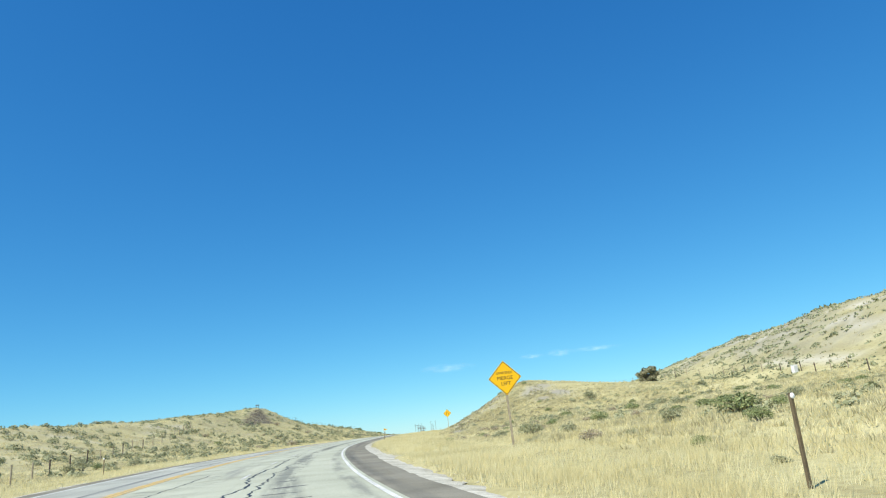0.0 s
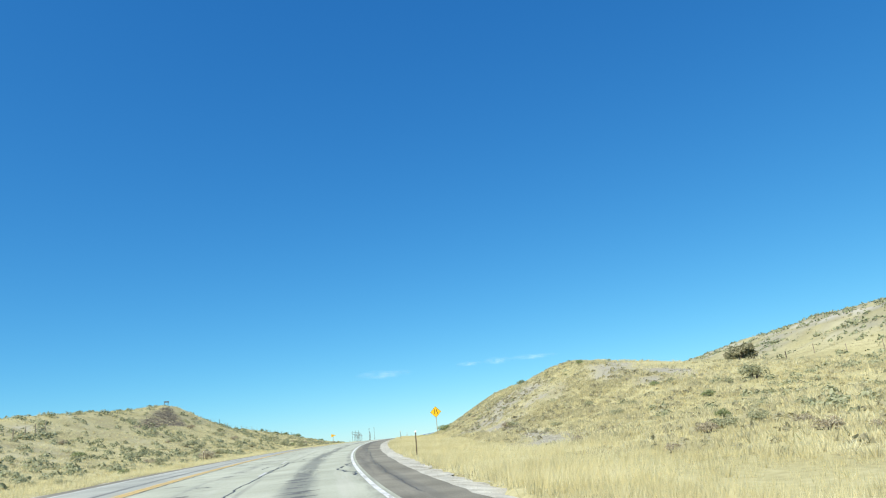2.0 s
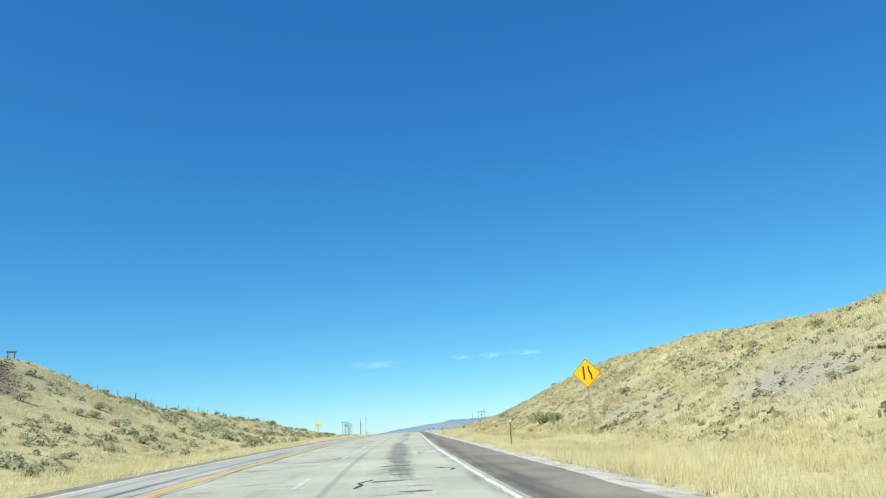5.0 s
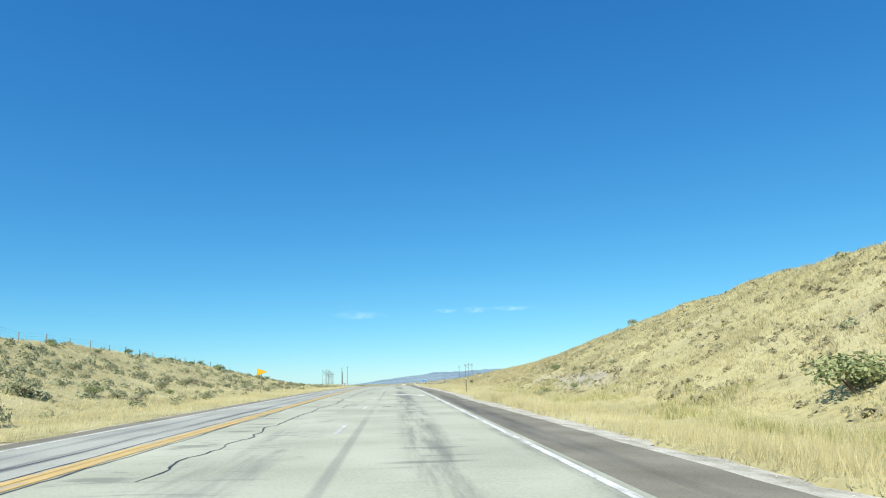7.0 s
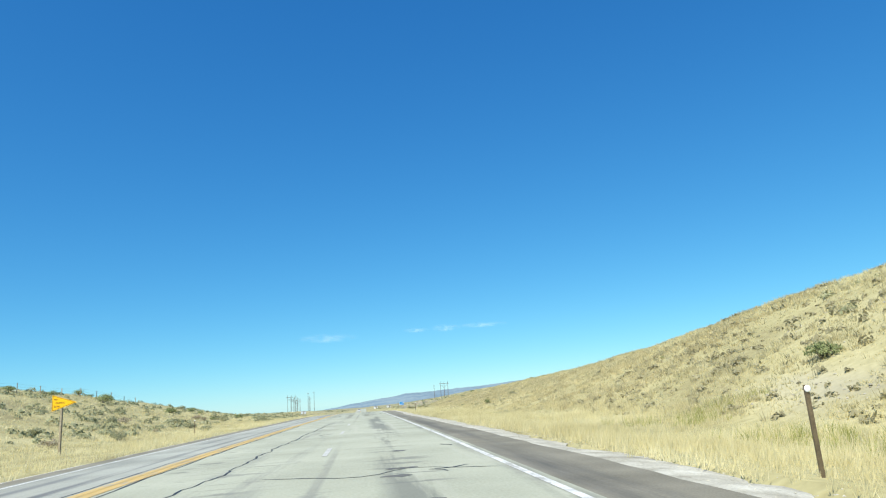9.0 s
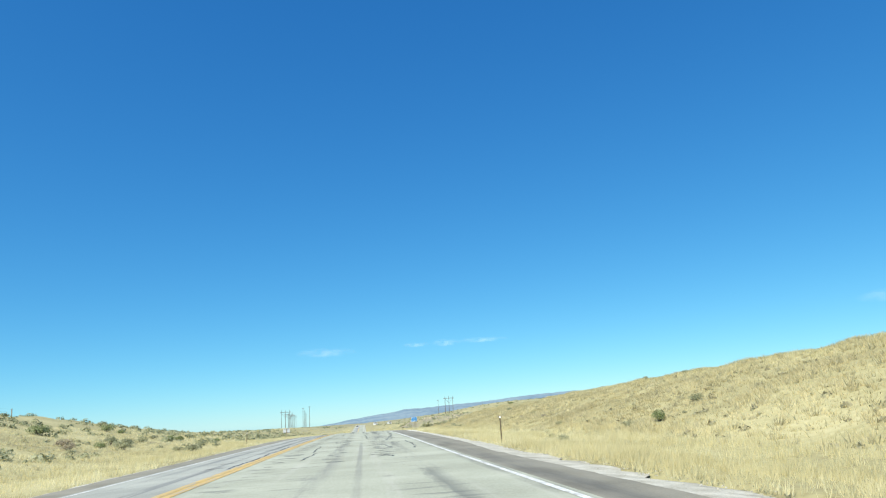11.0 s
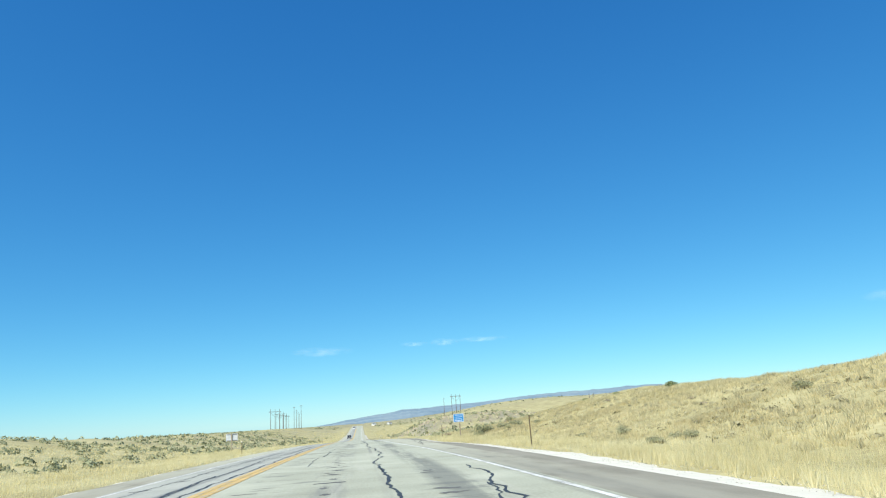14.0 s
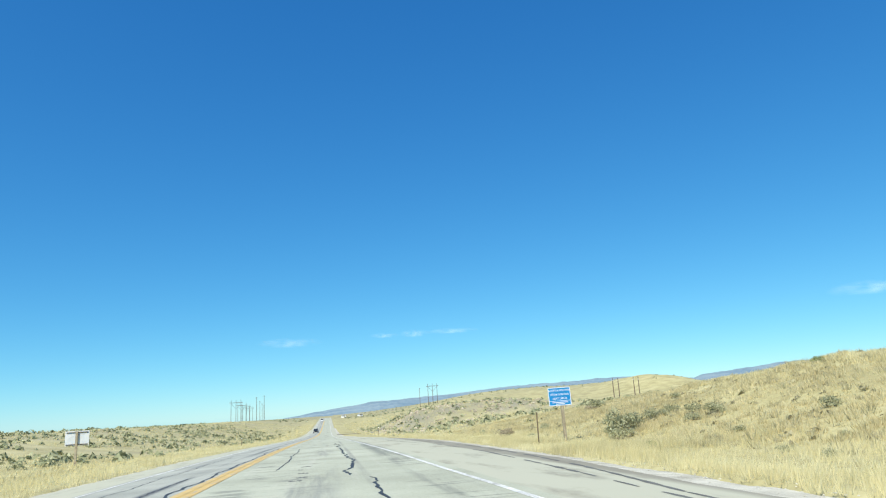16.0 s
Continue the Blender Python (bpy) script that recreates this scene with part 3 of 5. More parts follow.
def rod(p, q, r0, r1=None, sides=8, bm=None):
    """A tapered round bar from p to q."""
    bm = bm or bmesh.new()
    p, q = Vector(p), Vector(q)
    d = q - p
    m = Matrix.Translation((p + q) / 2) @ d.to_track_quat("Z", "Y").to_matrix().to_4x4()
    bmesh.ops.create_cone(bm, cap_ends=True, segments=sides, radius1=r0, radius2=r1 or r0, depth=d.length, matrix=m)
    return bm


def plate(points, thick, at_y=0.0, bm=None):
    """A flat sheet in the xz plane, with thickness towards +y."""
    bm = bm or bmesh.new()
    f = bm.faces.new([bm.verts.new((x, at_y, z)) for x, z in points])
    g = bmesh.ops.extrude_face_region(bm, geom=[f])
    bmesh.ops.translate(bm, verts=[v for v in g["geom"] if isinstance(v, bmesh.types.BMVert)], vec=(0, thick, 0))
    bmesh.ops.recalc_face_normals(bm, faces=bm.faces[:])
    return bm


def rounded(points, r, n=4):
    """A polygon with rounded corners."""
    out = []
    for i, p in enumerate(points):
        p, a, b = Vector(p), Vector(points[i - 1]), Vector(points[(i + 1) % len(points)])
        s, e = p + (a - p).normalized() * r, p + (b - p).normalized() * r
        for k in range(n + 1):
            f = k / n
            out.append(tuple(s * (1 - f) ** 2 + p * 2 * f * (1 - f) + e * f * f))
    return out


def ring_plate(outer, inner, thick, at_y):
    bm = bmesh.new()
    a = [bm.verts.new((x, at_y, z)) for x, z in outer]
    b = [bm.verts.new((x, at_y, z)) for x, z in inner]
    for i in range(len(a)):
        j = (i + 1) % len(a)
        bm.faces.new((a[i], a[j], b[j], b[i]))
    g = bmesh.ops.extrude_face_region(bm, geom=bm.faces[:])
    bmesh.ops.translate(bm, verts=[v for v in g["geom"] if isinstance(v, bmesh.types.BMVert)], vec=(0, thick, 0))
    bmesh.ops.recalc_face_normals(bm, faces=bm.faces[:])
    return bm


def lettering(text, size, x, z, at_y, parent, mat, squeeze=1.0, bold=0.004):
    """A line of writing that stands on the xz plane and faces -y."""
    cu = bpy.data.curves.new("lettering", "FONT")
    cu.body, cu.size, cu.align_x, cu.align_y, cu.extrude = text, size, "CENTER", "CENTER", 0.0015
    cu.offset = bold * size
    tmp = bpy.data.objects.new("lettering", cu)
    scene.collection.objects.link(tmp)
    bpy.context.view_layer.update()
    me = bpy.data.meshes.new_from_object(tmp.evaluated_get(bpy.context.evaluated_depsgraph_get()))
    bpy.data.objects.remove(tmp)
    me.transform(Matrix.Translation((x, at_y, z)) @ Matrix.Rotation(math.pi / 2, 4, "X") @ Matrix.Diagonal((squeeze, 1, 1, 1)))
    me.materials.clear()
    me.materials.append(mat)
    ob = new("lettering", me)
    ob.parent = parent
    return ob


def ground_z(x, y):
    return float(land(x, y))


def facing(y):
    """The turn of a sign that faces the traffic."""
    return math.atan(float(line_turn(y)))


def wooden_post(parent, height, sx=0.10, sy=0.14, y=0.09, x=0.0, mat=None):
    bm = box(sx, sy, height + 0.4, (x, y, height / 2 - 0.2), 0.008)
    for v in bm.verts:
        v.co.x += 0.006 * math.sin(v.co.z * 2.1)
    return part("post", bm, mat or M_post, parent)


# ---- road signs ----
def diamond_sign(name, x, y, z_centre, label, side=1.30, lean=0.0):
    g = ground_z(x, y)
    e = empty(name, (x, y, g), facing(y), lean)
    h, r = z_centre - g, side / math.sqrt(2)
    dia = lambda k: rounded([(0, h + k), (k, h), (0, h - k), (-k, h)], 0.06)  # noqa: E731
    panel = part("panel", plate(dia(r), 0.004, 0.0), M_signyellow, e)
    part("border", ring_plate(dia(r - 0.03), dia(r - 0.068), 0.002, -0.002), M_signblack, panel)
    wooden_post(e, h + 0.15)
    for dz in (-0.42, 0.35):
        part("bolt", rod((0, -0.006, h + dz), (0, 0.02, h + dz), 0.014), M_alu, panel)
    return tagged(e, label, "road sign"), panel, h


merge, face, h = diamond_sign("lane_ends_sign", 1.12, 36.66, 3.79, "yellow diamond lane ends road sign on a weathered timber post", lean=radians(-1.5))
lettering("LANE ENDS", 0.19, 0.0, h + 0.27, -0.003, face, M_signblack, 0.92)
lettering("MERGE", 0.27, 0.0, h - 0.01, -0.003, face, M_signblack, 1.05, 0.0)
lettering("LEFT", 0.26, 0.02, h - 0.30, -0.003, face, M_signblack, 1.0)

narrow, face, h = diamond_sign("lane_reduction_sign", -9.70, 160.56, 5.58, "yellow diamond sign with two black strokes on a timber post", lean=radians(-1.0))
part("symbol", plate([(-0.22, h - 0.40), (-0.12, h - 0.40), (-0.12, h + 0.42), (-0.22, h + 0.42)], 0.002, -0.003), M_signblack, face, "straight black stroke")
part("symbol", plate([(0.24, h - 0.40), (0.34, h - 0.40), (0.34, h - 0.08), (0.20, h + 0.16), (0.20, h + 0.42), (0.10, h + 0.42), (0.10, h + 0.13), (0.24, h - 0.11)], 0.002, -0.003), M_signblack, face, "bent black stroke")

x, y = -39.0, 254.6
g = ground_z(x, y)
pennant = empty("no_passing_sign", (x, y, g), facing(y) - 0.12)
h = 4.43 - g
tri = lambda a: [(-0.52 + a, h - 0.45 + a * 1.2), (0.88 - a * 3.0, h), (-0.52 + a, h + 0.45 - a * 1.2)]  # noqa: E731
face = part("panel", plate(rounded(tri(0), 0.04), 0.004), M_signyellow, pennant)
part("border", ring_plate(rounded(tri(0.03), 0.03), rounded(tri(0.05), 0.03), 0.002, -0.002), M_signblack, face)
lettering("NO", 0.14, -0.32, h + 0.19, -0.003, face, M_signblack, 0.9)
lettering("PASSING", 0.15, -0.06, h, -0.003, face, M_signblack, 0.9)
lettering("ZONE", 0.14, -0.24, h - 0.19, -0.003, face, M_signblack, 0.9)
wooden_post(pennant, h + 0.1)
tagged(pennant, "yellow pennant no passing zone sign on a timber post", "road sign")

x, y = -11.62, 414.3
g = ground_z(x, y)
blue = empty("highway_notice", (x, y, g), 0.06, radians(-1))
h = 2.54 - g
rect = lambda w, t: rounded([(-w, h - t), (w, h - t), (w, h + t), (-w, h + t)], 0.05)  # noqa: E731
face = part("panel", plate(rect(0.64, 0.48), 0.004), M_signblue, blue)
part("border", ring_plate(rect(0.635, 0.475), rect(0.605, 0.445), 0.002, -0.002), M_signwhite, face)
lettering("ADOPT A HIGHWAY", 0.145, 0, h + 0.31, -0.003, face, M_signwhite, 0.92)
lettering("LITTER CONTROL", 0.145, 0, h + 0.10, -0.003, face, M_signwhite, 0.92)
lettering("NEXT 2 MILES", 0.145, 0, h - 0.11, -0.003, face, M_signwhite, 0.92)
part("divider", box(1.2, 0.002, 0.02, (0, -0.002, h - 0.23)), M_signwhite, face)
for dz, w in ((-0.31, 0.9), (-0.39, 0.5)):
    part("writing_bar", box(w, 0.002, 0.035, (0, -0.002, h + dz)), M_signwhite, face)
wooden_post(blue, h + 0.3, 0.14, 0.14, 0.085, 0.12)
tagged(blue, "blue highway notice board with white writing on a timber post", "road sign")

x, y = -41.29, 431.5
g = ground_z(x, y)
back = empty("sign_seen_from_behind", (x, y, g), 0.05)
h = 1.66 - g
part("panel", plate(rounded([(-0.78, h - 0.5), (0.78, h - 0.5), (0.78, h + 0.5), (-0.78, h + 0.5)], 0.05), 0.004, 0.1), M_alu, back, "bare white aluminium back")
for dz in (-0.42, 0.40):
    part("brace", box(1.4, 0.04, 0.05, (0, 0.075, h + dz)), M_darkpost, back)
wooden_post(back, h + 0.48, 0.15, 0.11, 0.0)
tagged(back, "back of a white metal road sign on a timber post", "road sign")


# ---- marker posts along the road ----
def marker(x, y, height=1.05, reflector=True):
    g = ground_z(x, y)
    e = empty("delineator_post", (x, y, g), facing(y) + random.uniform(-0.2, 0.2), radians(random.uniform(-0.9, 0.6)))
    bm = box(0.06, 0.02, height + 0.3, (0, 0, height / 2 - 0.15), 0.003)
    box(0.02, 0.05, height + 0.3, (0, 0.03, height / 2 - 0.15), 0.003, bm)
    part("post", bm, M_marker, e, "rusty brown steel channel")
    if not reflector:
        part("cap", box(0.07, 0.06, 0.03, (0, 0.02, height + 0.01), 0.004), M_marker, e)
        return tagged(e, "plain rusty steel marker post beside the gravel verge", "marker post", group="roadside delineators")
    bm = bmesh.new()
    bmesh.ops.create_uvsphere(bm, u_segments=14, v_segments=8, radius=0.048, matrix=Matrix.Translation((0, -0.02, height - 0.05)) @ Matrix.Diagonal((1, 0.4, 1, 1)))
    part("reflector", bm, M_reflector, e, "round white reflector")
    return tagged(e, "rusty steel delineator post with a round white reflector", "marker post", group="roadside delineators")


for x, y, hgt in ((4.9, 11.5, 1.5), (-12.42, 80.29, 1.22), (-15.6, 154.7, 1.3), (-16.2, 222.6, 1.2), (-16.43, 292.9, 1.2), (-17, 476, 1.2), (-17, 546, 1.2)):
    marker(x, y, hgt)
for x, y, hgt in ((-14.9, 366.0, 1.55), (-14.2, 410.5, 1.5)):
    marker(x, y, hgt, False)
for u, y in ((-8.0, 44), (-9.5, 121), (-9.5, 191), (-9.2, 272), (-7.5, 331), (-8.0, 400), (-8.0, 470), (-8, 540)):
    marker(float(line_x(y)) + u * math.sqrt(1 + float(line_turn(y)) ** 2), y, 1.15)


# ---- fences ----
def fence(points, label, every=5.0, height=1.25, wires=3):
    e = empty("wire_fence", (points[0][0], points[0][1], ground_z(*points[0])))
    inv = e.matrix_world.inverted()
    spots = []
    for (x0, y0), (x1, y1) in zip(points, points[1:]):
        n = max(1, int(math.hypot(x1 - x0, y1 - y0) / every))
        spots += [(x0 + (x1 - x0) * k / n, y0 + (y1 - y0) * k / n) for k in range(n)]
    spots.append(points[-1])
    tops = []
    for x, y in spots:
        g = ground_z(x, y)
        hgt = height * random.uniform(0.88, 1.12)
        top = Vector((x + random.uniform(-0.08, 0.08), y + random.uniform(-0.08, 0.08), g + hgt))
        part("fence_post", rod(inv @ Vector((x, y, g - 0.3)), inv @ top, 0.065, 0.055, 6), M_post if random.random() < 0.6 else M_darkpost, e)
        tops.append((Vector((x, y, g)), top))
    for w in range(wires):
        bm = bmesh.new()
        f = 0.35 + 0.28 * w
        for (a0, a1), (b0, b1) in zip(tops, tops[1:]):
            rod(inv @ a0.lerp(a1, f), inv @ b0.lerp(b1, f), 0.006, sides=3, bm=bm)
        part("wire", bm, M_darkpost, e)
    return tagged(e, label, "fence")


fence([(-31.5, 44), (-36.4, 55.5), (-41.4, 69), (-49.3, 92.7), (-54.8, 115.6), (-62, 140)], "old timber post and wire fence climbing the sage slope")
fence([(-70, 214), (-66.5, 250), (-66, 300), (-66, 352)], "old timber post and wire fence along the grassy crest", every=6)
fence([(36, 55), (40, 89), (38.6, 104), (38.5, 118), (36, 140), (28, 172)], "old timber post and wire fence across the dry meadow", every=4.5)

# a rough timber frame on the hilltop
x, y = -69.8, 204.4
g = ground_z(x, y)
frame_ob = empty("timber_frame", (x, y, g), 0.35)
for sx in (-0.36, 0.36):
    part("upright", box(0.13, 0.13, 1.3, (sx, 0, 0.5), 0.02), M_pole, frame_ob)
part("crossbeam", box(1.05, 0.18, 0.26, (0, 0, 1.12), 0.03), M_pole, frame_ob)
tagged(frame_ob, "dark timber frame standing on the bare hilltop", "timber frame")

# a small utility cabinet in the meadow
x, y = 39.4, 89.6
cab = empty("utility_cabinet", (x, y, ground_z(x, y)), 0.3)
part("body", box(0.62, 0.5, 1.1, (0, 0, 0.47), 0.03), M_wallwhite, cab)
part("door", box(0.5, 0.03, 0.86, (0, -0.26, 0.49), 0.01), M_alu, cab)
part("lid", box(0.68, 0.56, 0.05, (0, 0, 1.04), 0.015), M_wallwhite, cab)
tagged(cab, "pale metal utility cabinet standing in dry grass", "cabinet")


# ---- power poles far off ----
def h_frame(x, y, height, width, turn=0.0, arms=1):
    e = empty("power_pylon", (x, y, ground_z(x, y)), turn)
    for s in (-1, 0, 1):
        part("pole", rod((s * width / 2, 0, -0.5), (s * width / 2, 0, height), 0.24, 0.15), M_pole, e)
    part("crossarm", box(width * 1.35, 0.28, 0.4, (0, 0, height * 0.88)), M_pole, e)
    for s in (-1, 1):
        part("brace", rod((0, 0, height * 0.62), (s * width / 2, 0, height * 0.84), 0.1), M_pole, e)
    for s in (-1, 0, 1):
        part("insulator", rod((s * width * 0.62, 0, height * 0.80), (s * width * 0.62, 0, height * 0.87), 0.12), M_alu, e)
    return tagged(e, "tall timber power pylon far across the rangeland", "pylon", group="power line")


def single_pole(x, y, height, turn=0.0):
    e = empty("power_pole", (x, y, ground_z(x, y)), turn)
    part("pole", rod((0, 0, -0.5), (0, 0, height), 0.10 + 0.006 * height, 0.08 + 0.003 * height), M_pole, e)
    part("crossarm", box(height * 0.11, 0.16, 0.2, (0, 0, height - 0.9)), M_pole, e)
    for s in (-height * 0.05, 0.0, height * 0.05):
        part("insulator", rod((s, 0, height - 0.8), (s, 0, height - 0.5), 0.07), M_alu, e)
    return tagged(e, "single timber power pole far across the rangeland", "power pole", group="power line")


for k in range(4):
    h_frame(-111 - 10 * k, 1063 + 130 * k, 22, 9, 0.1)
    single_pole(-88 - 9 * k, 1024 + 125 * k, 22, 0.2)
single_pole(-80, 1010, 23)
single_pole(53, 957, 16, 0.2)
h_frame(64, 956, 17, 8, 0.1)
for x, y in ((55.5, 561.5), (56.9, 561), (61.1, 560), (62.3, 559.5)):
    single_pole(x, y, 7.05 - ground_z(x, y), 1.1)


# ---- far buildings and vehicles ----
def shed(x, y, w, d, h, label):
    e = empty("farm_building", (x, y, ground_z(x, y) - 0.1), random.uniform(-0.4, 0.4))
    part("wall", box(w, d, h, (0, 0, h / 2), 0.02), M_wallwhite, e)
    bm = plate([(-w / 2 - 0.3, h), (w / 2 + 0.3, h), (0, h + w * 0.22)], d + 0.5, -d / 2 - 0.25)
    part("roof", bm, M_roof, e)
    part("door", box(0.9, 0.06, 2.0, (w * 0.18, -d / 2 - 0.01, 1.0)), M_roof, e)
    part("window", box(0.9, 0.06, 0.7, (-w * 0.22, -d / 2 - 0.01, 1.6)), M_glass, e)
    return tagged(e, label, "building", group="far farm buildings")


shed(-10.5, 1009, 3.4, 6, 2.3, "small white farm building far down the road")
shed(4.7, 1012, 3.0, 6, 2.2, "small white farm building far down the road")


def car(name, u, y, paint, label, turn=0.0, high=1.5, length=4.6):
    x = float(line_x(y)) + u
    e = empty(name, (x, y, float(road_z(y)) + float(crossfall(np.float64(u), y)) + 0.01), turn)
    lower = [(-length / 2, 0.35), (length / 2, 0.35), (length / 2, 0.85), (length * 0.2, 0.95), (-length * 0.42, 0.98), (-length / 2, 0.9)]
    bm = plate([(a, b) for a, b in lower], 1.78, -0.89)
    bmesh.ops.rotate(bm, verts=bm.verts[:], cent=(0, 0, 0), matrix=Matrix.Rotation(math.pi / 2, 3, "Z"))
    bmesh.ops.bevel(bm, geom=bm.edges[:], offset=0.05, segments=2, affect="EDGES", profile=0.5)
    part("body", bm, paint, e)
    top = [(-length * 0.40, 0.97), (length * 0.2, 0.95), (length * 0.04, high), (-length * 0.30, high)]
    bm = plate(top, 1.5, -0.75)
    bmesh.ops.rotate(bm, verts=bm.verts[:], cent=(0, 0, 0), matrix=Matrix.Rotation(math.pi / 2, 3, "Z"))
    part("cabin_glass", bm, M_glass, e)
    part("roof", box(1.4, length * 0.33, 0.05, (0, -length * 0.13, high + 0.02), 0.02), paint, e)
    for sx in (-0.82, 0.82):
        for sy in (-length * 0.31, length * 0.31):
            w = part("wheel", rod((sx - 0.1, sy, 0.33), (sx + 0.1, sy, 0.33), 0.33, sides=18), M_rubber, e)
            part("rim", rod((sx - 0.11, sy, 0.33), (sx + 0.11, sy, 0.33), 0.2, sides=12), M_alu, w)
        part("headlight", box(0.32, 0.06, 0.14, (sx * 0.75, length / 2 - 0.01, 0.72), 0.02), M_reflector, e)
    return tagged(e, label, "car")


car("oncoming_car", -1.8, 640, M_blackpaint, "black car far off in the oncoming lane", math.pi)
car("pickup_truck", -1.8, 880, M_wallwhite, "white pickup far off in the oncoming lane", math.pi, 1.8, 5.4)


# ---- sealed cracks and the painted arrow ----
def seam(points, width, wander=0.12, step=0.35):
    """A wandering ribbon of tar through points (across, along)."""
    path = []
    for (u0, y0), (u1, y1) in zip(points, points[1:]):
        n = max(2, int(math.hypot(u1 - u0, y1 - y0) / step))
        path += [(u0 + (u1 - u0) * k / n, y0 + (y1 - y0) * k / n) for k in range(n)]
    path.append(points[-1])
    drift, verts = 0.0, []
    pts = []
    for u, y in path:
        drift = 0.8 * drift + random.uniform(-wander, wander)
        pts.append(Vector((u + drift, y + random.uniform(-0.1, 0.1))))
    for i, p in enumerate(pts):
        d = (pts[min(i + 1, len(pts) - 1)] - pts[max(i - 1, 0)]).normalized()
        w = width * random.uniform(0.45, 1.25) * (0.35 if i in (0, len(pts) - 1) else 1)
        n = Vector((-d.y, d.x)) * w / 2
        for q in (p + n, p - n):
            verts.append(road_point(q.x, q.y, 0.004))
    faces = [(2 * i, 2 * i + 1, 2 * i + 3, 2 * i + 2) for i in range(len(pts) - 1)]
    me = mesh_from("tar_seam", verts, faces, M_tar)
    return tagged(new("tar_seam", me), "black wandering tar seam sealing a road crack", "road crack", group="tar seams", kind="structure")


seam([(3.9, 8), (3.9, 24), (4.2, 40), (4.3, 52)], 0.10, 0.10)
seam([(4.5, 10), (4.6, 22), (4.9, 34)], 0.07, 0.10)
seam([(3.5, 62), (3.5, 70.5), (3.66, 85)], 0.06, 0.05)
seam([(1.2, 14), (1.6, 30)], 0.06, 0.06)
seam([(6.8, 68), (6.5, 73), (6.9, 78)], 0.09, 0.15)
seam([(3.5, 74), (3.7, 80), (3.6, 86)], 0.06, 0.05)
seam([(2.9, 79), (3.4, 84)], 0.08, 0.1)
for u, y, k in ((3.9, 84, 1.6), (4.3, 88, 1.2), (4.4, 96, 2), (3.9, 99, 1.5), (2.9, 128, 1.2), (3.8, 130, 1.6), (4.4, 133, 2.2), (6.6, 137, 1.4), (6.3, 148, 1.2), (2.6, 146, 2), (5.0, 158, 1.6), (6.2, 170, 1.3), (2.1, 170, 2.4),
                (4.0, 196, 1.2), (6.4, 205, 1.0), (5.9, 226, 0.8), (6.8, 232, 0.8), (2.9, 243, 1.6), (5.2, 252, 1.4), (3.0, 262, 2), (6.2, 292, 1.6), (5.6, 300, 1.4), (4.9, 286, 2.0), (2.2, 305, 2.6), (2.5, 318, 2.0)):
    seam([(u, y), (u + random.uniform(-0.3, 0.3), y + k * 0.5), (u + random.uniform(-0.5, 0.5), y + k)], 0.09, 0.14, 0.25)
seam([(1.3, 176), (1.5, 200), (1.6, 228), (1.95, 242), (2.0, 262)], 0.05, 0.08)
seam([(2.4, 196), (2.6, 202)], 0.04, 0.06)
seam([(2.0, 190), (4.6, 190.6), (6.6, 189.8)], 0.05, 0.08)
seam([(2.6, 226.9), (4.35, 226.0), (5.3, 227.0), (6.8, 226.1)], 0.05, 0.08)
seam([(4.2, 333), (4.2, 335.2), (4.27, 336.6), (4.03, 338.8), (4.2, 341), (3.9, 342.1), (3.88, 347), (3.87, 353.4)], 0.10, 0.07)
seam([(3.45, 337.2), (3.45, 336.4), (3.9, 335.6)], 0.06, 0.05)
seam([(4.2, 331), (4.0, 324), (4.16, 318), (4.0, 312)], 0.05, 0.08)
seam([(1.78, 334), (1.66, 339), (1.85, 339.6)], 0.06, 0.05)
seam([(1.34, 357), (1.2, 365)], 0.04, 0.05)
seam([(1.62, 287), (1.62, 289.5), (1.77, 290.8), (1.83, 293)], 0.07, 0.06)
seam([(1.6, 293.2), (1.54, 295.7), (1.5, 301.4)], 0.06, 0.05)
seam([(5.02, 302), (5.42, 307), (5.95, 316)], 0.06, 0.10)
seam([(5.0, 296.6), (5.2, 293.5)], 0.09, 0.05)
seam([(6.3, 302.5), (6.39, 298), (6.28, 294)], 0.07, 0.06)
seam([(-0.62, 330), (-0.62, 338), (-0.85, 341), (-1.23, 347), (-1.6, 356)], 0.08, 0.05)
seam([(6.36, 352), (5.86, 342.6), (6.5, 340.5), (6.39, 338), (6.45, 334), (6.44, 330), (6.1, 318), (5.98, 314.4), (6.08, 311.7), (5.73, 310.7), (5.8, 308)], 0.08, 0.09)
seam([(3.9, 352), (3.9, 360), (4.25, 369), (4.0, 374), (4.0, 379), (3.78, 386), (3.9, 389), (3.88, 391.7), (3.76, 393.4), (3.86, 396.4)], 0.075, 0.09)
seam([(3.43, 397.4), (3.34, 401), (3.6, 404.7), (3.62, 408), (3.47, 418), (3.28, 435)], 0.10, 0.10)
seam([(3.43, 397.2), (3.86, 396.8)], 0.04, 0.04)
seam([(1.22, 401.5), (1.23, 408), (1.0, 424)], 0.06, 0.04)
seam([(1.34, 377), (1.5, 380.5)], 0.06, 0.05)
seam([(1.46, 366), (1.34, 376)], 0.07, 0.06)
seam([(4.6, 338), (5.4, 342), (5.9, 346)], 0.05, 0.08)
seam([(0.10, 60), (0.12, 140), (0.10, 262)], 0.05, 0.04, 0.5)
seam([(-0.62, 120), (-0.6, 180), (-0.65, 262)], 0.05, 0.03, 0.6)
seam([(-0.65, 285), (-0.62, 330), (-0.7, 380), (-0.65, 430)], 0.10, 0.07)
seam([(-1.5, 320), (-1.2, 345), (-1.7, 370), (-1.3, 402)], 0.07, 0.06)
